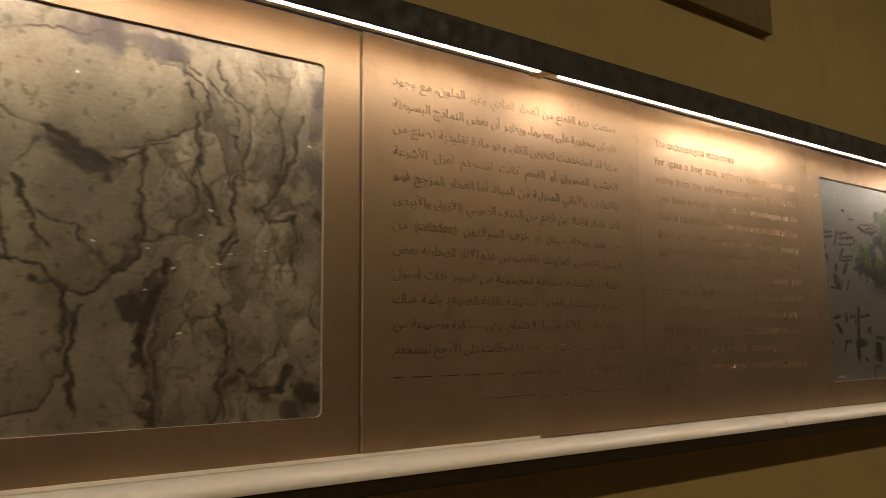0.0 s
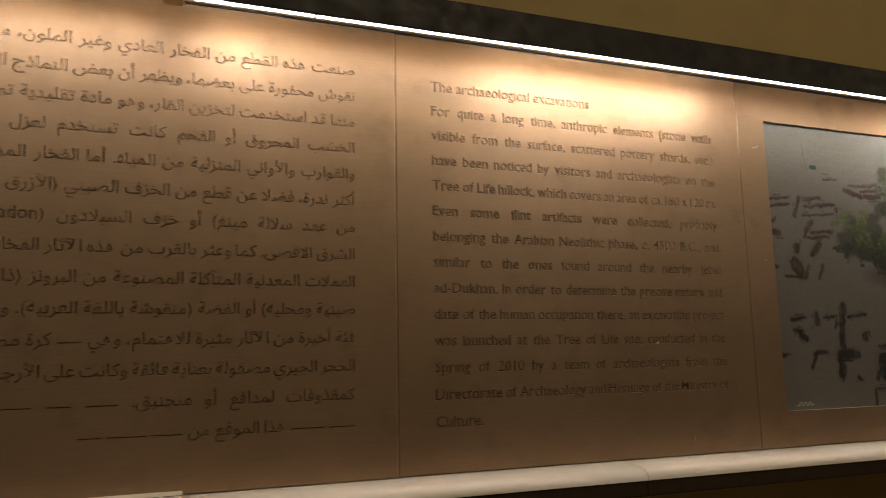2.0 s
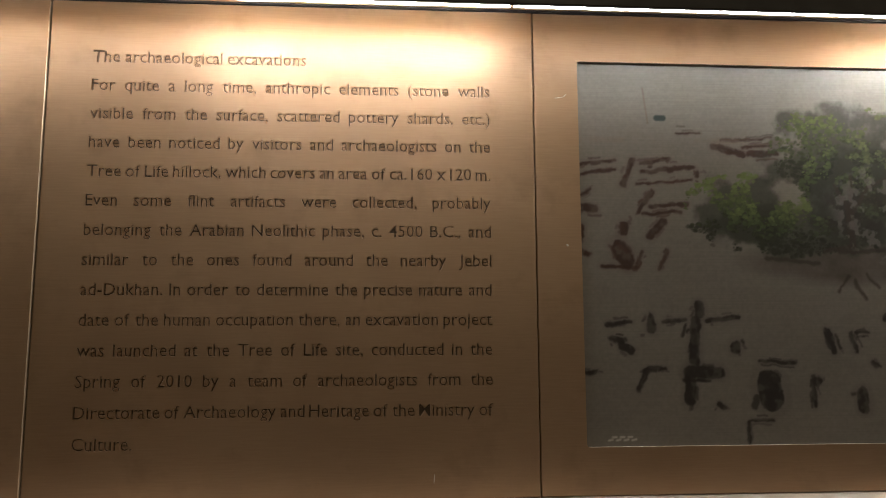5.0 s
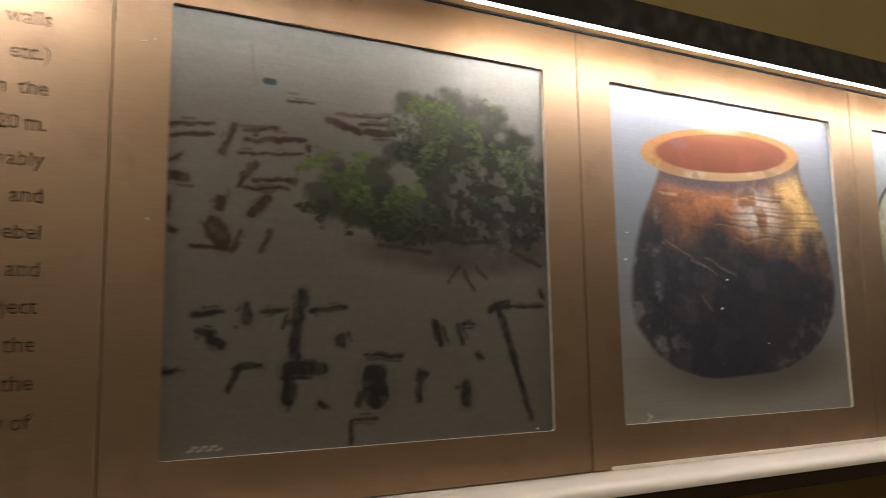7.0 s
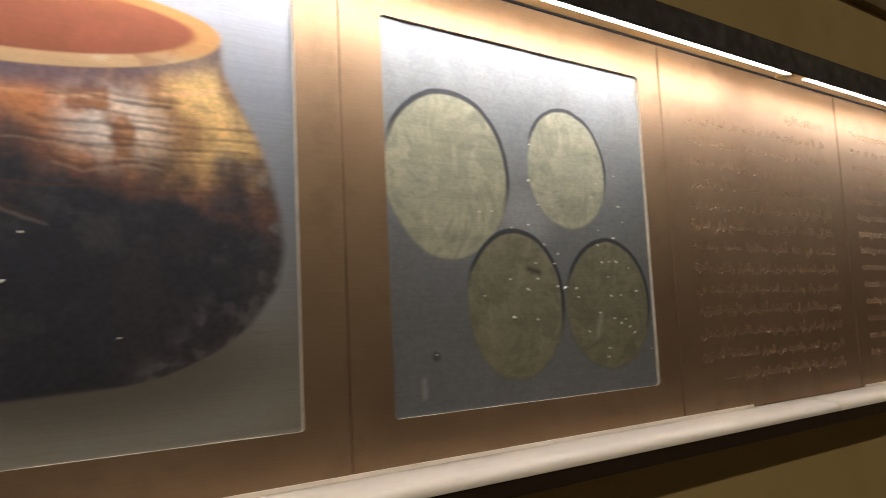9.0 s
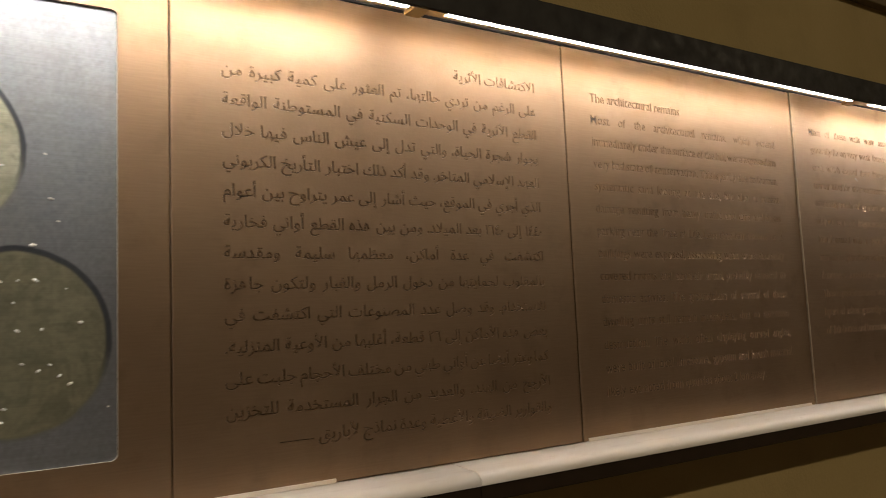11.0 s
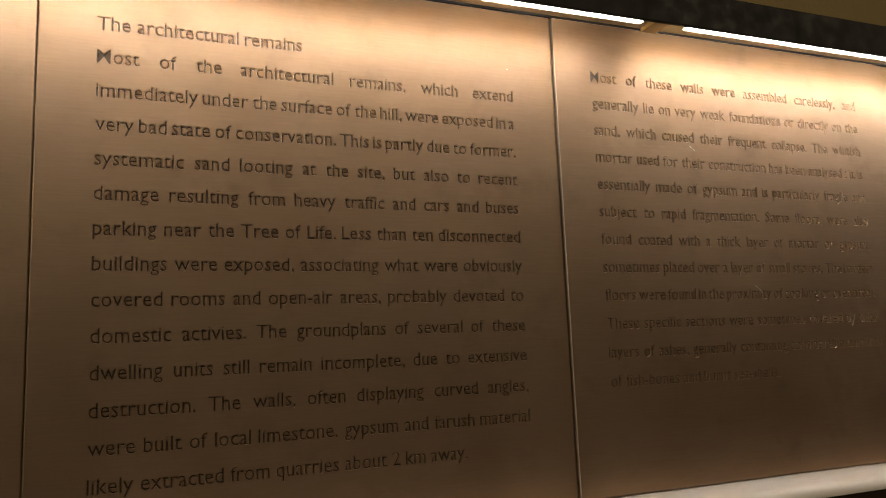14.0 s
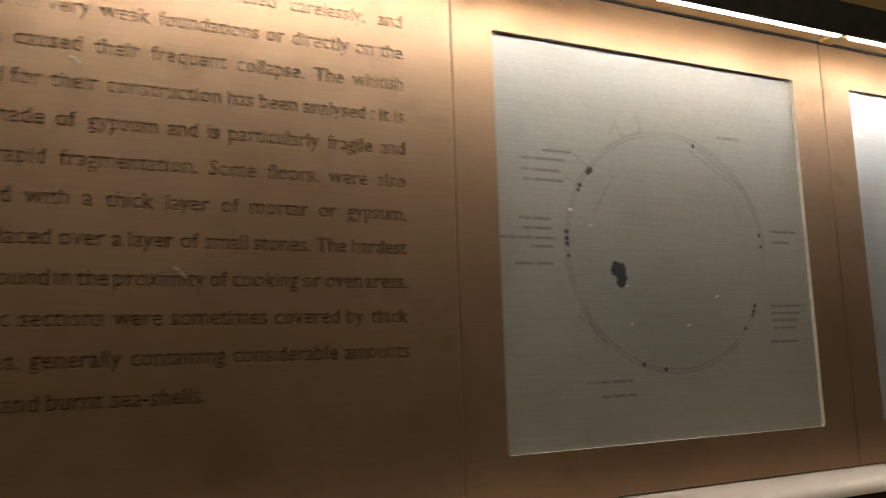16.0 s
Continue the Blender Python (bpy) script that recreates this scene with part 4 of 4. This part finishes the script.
    blend(img, 0.5 * (1 - smooth(0.97, 1.02, rim)) * smooth(0.52, 0.66, fractal(13, 147)), tone(0.24, 0.10, 0.045))
    blend(img, 0.7 * (1 - smooth(0.97, 1.02, rim)) * smooth(0.80, 0.88, tilt), tone(0.46, 0.20, 0.06))
    blend(img, 0.5 * (1 - smooth(0.2, 1.0, oval(0.45, 0.905, 0.16, 0.025))), tone(0.62, 0.52, 0.40))
    inner = oval(0.475, 0.826, 0.300, 0.064, wu, tilt)
    blend(img, 1 - smooth(0.93, 1.03, inner), tone(0.22, 0.066, 0.030))
    blend(img, 0.6 * (1 - smooth(0.9, 1.0, inner)) * smooth(0.845, 0.89, tilt), tone(0.32, 0.13, 0.045))
    blend(img, 0.6 * (1 - smooth(0.9, 1.0, inner)) * smooth(0.5, 0.68, fractal(14, 149)), tone(0.26, 0.075, 0.04))
    blend(img, 0.6 * (1 - smooth(0.5, 1.0, oval(0.28, 0.84, 0.05, 0.02))), tone(0.20, 0.10, 0.10))
    blend(img, 0.7 * stroke(0.10, 0.03, 0.113, 0.022, 0.0025, 0.003), tone(0.72, 0.68, 0.5))
    blend(img, 0.7 * stroke(0.113, 0.022, 0.098, 0.010, 0.0025, 0.003), tone(0.72, 0.68, 0.5))
    return speckled(img * 1.12, 151, 0.05)


def paint_discs():
    img = np.ones((N, N, 3)) * tone(0.18, 0.185, 0.203)
    blend(img, smooth(0.25, 0.8, GV), tone(0.25, 0.272, 0.292))
    # slanted reflection streaks of the brushed metal, painted into the ink
    blend(img, 0.12 * smooth(0.6, 0.9, GV) * smooth(0.45, 0.6, lattice(26, 3, 152, GU * 0.8 + 0.2 * GV, GV)), tone(0.40, 0.42, 0.44))
    blend(img, 0.5 * (1 - smooth(0.2, 1.0, oval(0.47, 0.5, 0.16, 0.11))), tone(0.42, 0.43, 0.45))
    wu, wv = GU + 0.02 * (fractal(5, 151) - 0.5), GV + 0.02 * (fractal(5, 157) - 0.5)
    for cu, cv, ru, rv, colour in ((0.207, 0.610, 0.208, 0.222, tone(0.41, 0.41, 0.305)), (0.650, 0.660, 0.162, 0.178, tone(0.43, 0.43, 0.325)),
                                   (0.423, 0.266, 0.180, 0.203, tone(0.25, 0.24, 0.165)), (0.793, 0.262, 0.184, 0.196, tone(0.215, 0.205, 0.14))):
        d = oval(cu, cv, ru, rv, wu, wv)
        up = (GV - cv) / rv
        across = (GU - cu) / ru
        blend(img, 1 - smooth(0.965, 1.0, d), colour)
        fibre = fractal(9, int(cu * 1000), 4, 3.0)
        blend(img, 0.45 * (1 - smooth(0.95, 0.99, d)) * smooth(0.42, 0.68, fibre), colour * 0.68)
        blend(img, 0.35 * (1 - smooth(0.95, 0.99, d)) * smooth(0.55, 0.72, fractal(24, int(cv * 1000), 3)), colour * 1.35)
        angle = np.arctan2(GV - cv, GU - cu)
        streak = lattice(60, 8, int(cu * 777), np.mod(angle / math.tau + 0.15 * d, 1.0), np.clip(d, 0, 1))
        blend(img, 0.35 * (1 - smooth(0.95, 0.99, d)) * smooth(0.55, 0.85, streak) * smooth(0.1, 0.6, d), colour * 0.55)
        blend(img, 0.30 * (1 - smooth(0.95, 0.99, d)) * smooth(0.62, 0.9, fractal(40, int(cu * 500), 2, 0.3)), colour * 1.5)
        ring = smooth(0.935, 0.965, d) * (1 - smooth(1.005, 1.03, d))
        blend(img, 0.92 * ring * smooth(-0.25, 0.35, up + 0.35 * across), tone(0.035, 0.04, 0.055))
        blend(img, 0.25 * ring * smooth(0.2, -0.5, up), colour * 0.6)
    blend(img, 0.8 * stroke(0.47, 0.365, 0.51, 0.355, 0.007, 0.008), tone(0.05, 0.045, 0.035))
    blend(img, 0.7 * stroke(0.755, 0.23, 0.735, 0.17, 0.006, 0.012), tone(0.42, 0.42, 0.35))
    blend(img, 0.5 * stroke(0.101, 0.085, 0.101, 0.05, 0.006, 0.01), tone(0.5, 0.5, 0.5))
    blend(img, 0.8 * stroke(0.139, 0.144, 0.141, 0.142, 0.012, 0.006), tone(0.06, 0.065, 0.07))
    return speckled(img * 1.18, 159, 0.14)


def paint_plan():
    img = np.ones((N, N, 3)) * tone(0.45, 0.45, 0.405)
    # top inked darker to counter the glare under the light strip
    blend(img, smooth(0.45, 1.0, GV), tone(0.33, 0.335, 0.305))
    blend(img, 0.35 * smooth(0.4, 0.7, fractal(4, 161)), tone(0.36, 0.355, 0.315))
    wu, wv = GU + 0.006 * (fractal(9, 163) - 0.5), GV + 0.006 * (fractal(9, 167) - 0.5)
    d = oval(0.513, 0.480, 0.325, 0.312, wu, wv)
    blend(img, 0.10 * (1 - smooth(0.95, 1.0, d)), tone(0.25, 0.25, 0.23))
    faint = 0.25 + 0.75 * smooth(0.35, 0.6, fractal(5, 173))
    for r in (1.0, 0.972):
        blend(img, 0.42 * faint * (1 - smooth(0.004, 0.010, np.abs(d - r))), tone(0.16, 0.16, 0.15))
    ink = tone(0.03, 0.032, 0.035)
    for u0, v0, u1, v1 in ((0.353, 0.812, 0.375, 0.77), (0.375, 0.77, 0.433, 0.785), (0.433, 0.785, 0.427, 0.836), (0.335, 0.77, 0.353, 0.80), (0.60, 0.75, 0.75, 0.66), (0.62, 0.76, 0.78, 0.655),
                           (0.28, 0.57, 0.34, 0.66), (0.22, 0.31, 0.28, 0.27), (0.26, 0.276, 0.30, 0.24), (0.24, 0.33, 0.27, 0.25), (0.216, 0.722, 0.268, 0.682), (0.20, 0.652, 0.235, 0.636)):
        blend(img, 0.38 * stroke(u0, v0, u1, v1, 0.0018, 0.003, wu, wv), tone(0.14, 0.14, 0.13))
    for u, v, s in ((0.609, 0.764, 0.006), (0.272, 0.674, 0.009), (0.265, 0.668, 0.007), (0.240, 0.634, 0.006), (0.234, 0.622, 0.005), (0.194, 0.517, 0.006), (0.194, 0.500, 0.007), (0.195, 0.487, 0.006),
                    (0.196, 0.458, 0.005), (0.821, 0.530, 0.005), (0.823, 0.498, 0.005), (0.783, 0.336, 0.006), (0.778, 0.322, 0.006), (0.772, 0.310, 0.005), (0.744, 0.276, 0.005), (0.401, 0.192, 0.006), (0.468, 0.178, 0.006)):
        blend(img, 0.9 * (1 - smooth(0.7, 1.2, oval(u, v, s, s))), ink)
    tree = np.minimum(oval(0.337, 0.430, 0.026, 0.016, wu, wv), np.minimum(oval(0.350, 0.416, 0.017, 0.023, wu, wv), oval(0.345, 0.398, 0.010, 0.014, wu, wv)))
    blend(img, 0.92 * (1 - smooth(0.85, 1.1, tree + 1.6 * (fractal(48, 179, 2) - 0.5))), ink)

    def bar(u0, v, u1):
        blend(img, 0.62 * stroke(u0, v, u1, v + 0.004 * (u1 - u0), 0.0028, 0.003) * (0.55 + 0.45 * smooth(0.3, 0.5, lattice(90, 6, 181))), tone(0.09, 0.085, 0.08))

    for u0, v, u1 in ((0.139, 0.714, 0.216), (0.075, 0.692, 0.196), (0.074, 0.664, 0.18), (0.082, 0.640, 0.19), (0.067, 0.545, 0.147), (0.075, 0.522, 0.15), (0.012, 0.498, 0.16), (0.095, 0.478, 0.155), (0.052, 0.437, 0.15),
                      (0.228, 0.154, 0.363), (0.274, 0.120, 0.369), (0.698, 0.796, 0.772), (0.861, 0.542, 0.962), (0.868, 0.512, 0.93), (0.847, 0.336, 0.975), (0.845, 0.316, 0.945), (0.845, 0.297, 0.935), (0.85, 0.276, 0.93), (0.835, 0.239, 0.931)):
        bar(u0, v, u1)
    return speckled(img * 0.95, 187, 0.06)


def paint_plain():
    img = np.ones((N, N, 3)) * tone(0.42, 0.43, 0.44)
    # grey ground grows paler towards the top
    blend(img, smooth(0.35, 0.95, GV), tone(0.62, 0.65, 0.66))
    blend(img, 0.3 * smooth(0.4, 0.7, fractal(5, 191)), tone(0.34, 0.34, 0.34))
    blend(img, 0.7 * stroke(0.02, 0.86, 0.06, 0.855, 0.006, 0.006), tone(0.8, 0.8, 0.76))
    return img


def print_mesh(img, x0, x1, z0, z1, y):
    n = img.shape[0]
    gx, gz = np.meshgrid(np.linspace(x0, x1, n), np.linspace(z0, z1, n))
    co = np.stack([gx, np.full_like(gx, y), gz], -1).reshape(-1, 3)
    i = np.arange(n * n).reshape(n, n)
    quads = np.stack([i[:-1, :-1], i[:-1, 1:], i[1:, 1:], i[1:, :-1]], -1).reshape(-1, 4)
    me = bpy.data.meshes.new("print")
    me.vertices.add(len(co))
    me.vertices.foreach_set("co", co.ravel())
    me.loops.add(quads.size)
    me.loops.foreach_set("vertex_index", quads.ravel().astype(np.int32))
    me.polygons.add(len(quads))
    me.polygons.foreach_set("loop_start", np.arange(0, quads.size, 4, dtype=np.int32))
    me.update(calc_edges=True)
    ink = me.attributes.new("ink", "FLOAT_COLOR", "POINT")
    ink.data.foreach_set("color", np.concatenate([np.clip(img, 0, 1), np.ones((n, n, 1))], -1).astype(np.float32).ravel())
    me.materials.append(M_PRINT)
    return me


def rounded(x0, x1, z0, z1, r, steps=4):
    pts = []
    for cx, cz, a0 in ((x1 - r, z0 + r, -90), (x1 - r, z1 - r, 0), (x0 + r, z1 - r, 90), (x0 + r, z0 + r, 180)):
        for k in range(steps + 1):
            a = math.radians(a0 + 90 * k / steps)
            pts.append((cx + r * math.cos(a), cz + r * math.sin(a)))
    return pts


def flecks(places, u_to_x, v_to_z, y, seed):
    """Small raised flecks on a print, coloured white to read as glints."""
    bm = bmesh.new()
    rng = random.Random(seed)
    for u, v in places:
        x, z, s = u_to_x(u), v_to_z(v), rng.uniform(0.0011, 0.0021)
        wide = s * rng.uniform(1.2, 2.6)
        bmesh.ops.create_icosphere(bm, subdivisions=1, radius=1, matrix=Matrix.Translation((x, y, z)) @ Matrix.Rotation(rng.uniform(-0.5, 0.5), 4, "Y") @ Matrix.Diagonal((wide, s, s, 1)))
    return bm


PHOTO_Z0, PHOTO_Z1, PHOTO_DEPTH = 1.3505, 1.8515, 0.0050


def photo_panel(x0, x1, px0, px1, proud, img, label, print_label, spots=(), radius=0.004):
    thing = root("picture_panel", ((x0 + x1) / 2, 0, PANEL_Z0), label, "picture panel", "panels of the display band")
    hole = rounded(px0, px1, PHOTO_Z0, PHOTO_Z1, radius)
    front, low = cut_sheet(x0, x1, PANEL_Z0, PANEL_Z1, -proud, hole, [list(range(len(hole)))], PHOTO_DEPTH + proud, False, True)
    low.free()
    part("plate", front, M_BRONZE, thing).data.materials.append(M_EDGE)
    picture = new("print", print_mesh(img, px0 - 0.002, px1 + 0.002, PHOTO_Z0 - 0.002, PHOTO_Z1 + 0.002, PHOTO_DEPTH - 0.0004))
    picture.parent = thing
    picture.matrix_parent_inverse = thing.matrix_world.inverted()
    tagged(picture, print_label)
    if spots:
        bm = flecks(spots, lambda u: px0 + u * (px1 - px0), lambda v: PHOTO_Z0 + v * (PHOTO_Z1 - PHOTO_Z0), PHOTO_DEPTH - 0.0004, 3)
        tagged(part("flecks", bm, M_FLECK, picture, "bright chipped flecks in the print"), kind="stuff")
    return thing


STONE_SPOTS = [(0.528, 0.434), (0.591, 0.388), (0.526, 0.332), (0.659, 0.476), (0.683, 0.542), (0.69, 0.396), (0.706, 0.404), (0.738, 0.432), (0.833, 0.446), (0.403, 0.444), (0.611, 0.226), (0.958, 0.752), (0.351, 0.848)]
DISC_SPOTS = [(0.5, 0.722), (0.488, 0.616), (0.52, 0.548), (0.776, 0.628), (0.748, 0.584), (0.857, 0.658), (0.869, 0.562), (0.883, 0.514), (0.768, 0.484), (0.762, 0.438), (0.835, 0.462), (0.536, 0.434),
              (0.589, 0.408), (0.573, 0.38), (0.498, 0.38), (0.399, 0.334), (0.502, 0.336), (0.464, 0.306), (0.304, 0.29), (0.407, 0.23), (0.494, 0.222), (0.581, 0.314), (0.611, 0.31), (0.657, 0.308)]
DISC_SPOTS += [(0.665, 0.282), (0.808, 0.388), (0.776, 0.386), (0.841, 0.388), (0.8, 0.342), (0.899, 0.37), (0.853, 0.286), (0.808, 0.284), (0.927, 0.298), (0.754, 0.234), (0.702, 0.18), (0.817, 0.216),
               (0.869, 0.212), (0.847, 0.2), (0.887, 0.188), (0.907, 0.17), (0.786, 0.128), (0.78, 0.102), (0.982, 0.116), (0.478, 0.488), (0.413, 0.478), (0.345, 0.52), (0.302, 0.516), (0.139, 0.144)]
PLAN_SPOTS = [(0.362, 0.385), (0.655, 0.36), (0.37, 0.29), (0.55, 0.285), (0.205, 0.572), (0.262, 0.535)]

photo_panel(-0.0205, 0.5918, 0.035, 0.533, 0.0006, paint_stones(), "brown bronze panel framing a picture of cracked stones", "print of pale cracked stones with dark joints", STONE_SPOTS, 0.008)
photo_panel(1.8230, 2.4380, 1.8815, 2.379, 0.0002, paint_site(), "brown bronze panel framing a picture of an excavation", "print of a spreading tree above excavated trenches", ((0.95, 0.008),))
photo_panel(2.4395, 3.0530, 2.4975, 2.995, 0.0008, paint_pot(), "brown bronze panel framing a picture of a clay pot", "print of a sooty round clay pot", ((0.45, 0.42), (0.42, 0.33), (0.62, 0.22), (0.05, 0.55), (0.04, 0.47)))
photo_panel(3.0545, 3.6655, 3.1135, 3.610, 0.0003, paint_discs(), "brown bronze panel framing a picture of four discs", "print of four round greenish discs on grey", DISC_SPOTS, 0.007)
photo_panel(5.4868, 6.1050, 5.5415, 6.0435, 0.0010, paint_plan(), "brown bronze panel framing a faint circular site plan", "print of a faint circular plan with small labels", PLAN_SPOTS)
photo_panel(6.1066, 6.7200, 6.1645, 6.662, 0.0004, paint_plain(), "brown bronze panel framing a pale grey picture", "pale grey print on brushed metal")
thing = root("blank_panel", (7.3, 0, PANEL_Z0), "plain brown bronze panel beside the grey picture", "panel", "panels of the display band")
front, low = cut_sheet(6.7216, 7.95, PANEL_Z0, PANEL_Z1, 0.0, [], [], 0.001, False)
low.free()
part("plate", front, M_BRONZE, thing)


# ---------------------------------------------------------------- scratches and chips
def scratch(name, points, width, y, label):
    """A raised burr along a short broken line of (x, z)."""
    bm = bmesh.new()
    for (xa, za), (xb, zb) in zip(points, points[1:]):
        length, angle = math.hypot(xb - xa, zb - za), math.atan2(zb - za, xb - xa)
        m = Matrix.Translation(((xa + xb) / 2, y, (za + zb) / 2)) @ Matrix.Rotation(-angle, 4, "Y") @ Matrix.Diagonal((length * 0.55, 0.0006, width, 1))
        bmesh.ops.create_icosphere(bm, subdivisions=1, radius=1, matrix=m)
    return tagged(part(name, bm, M_MARK), label, "scratch", "scratches on the panels")


scratch("scratch", [(5.184, 1.556), (5.190, 1.552), (5.197, 1.545)], 0.0012, -0.0037, "pale scratch in the bronze text panel")
scratch("scratch", [(5.088, 1.754), (5.094, 1.750), (5.098, 1.747)], 0.0012, -0.0037, "pale scratch in the bronze text panel")
scratch("scratch", [(1.850, 1.800), (1.862, 1.802), (1.866, 1.806)], 0.0007, -0.0003, "pale scratch in the bronze picture panel")
scratch("scratch", [(1.862, 1.606), (1.864, 1.603)], 0.0014, -0.0003, "small pale chip in the bronze picture panel")
scratch("scratch", [(1.690, 1.310), (1.691, 1.322)], 0.0006, -0.0013, "thin pale scratch low on the text panel")
scratch("scratch", [(4.806, 1.838), (4.809, 1.838)], 0.0009, -0.0017, "small pale chip in the bronze text panel")
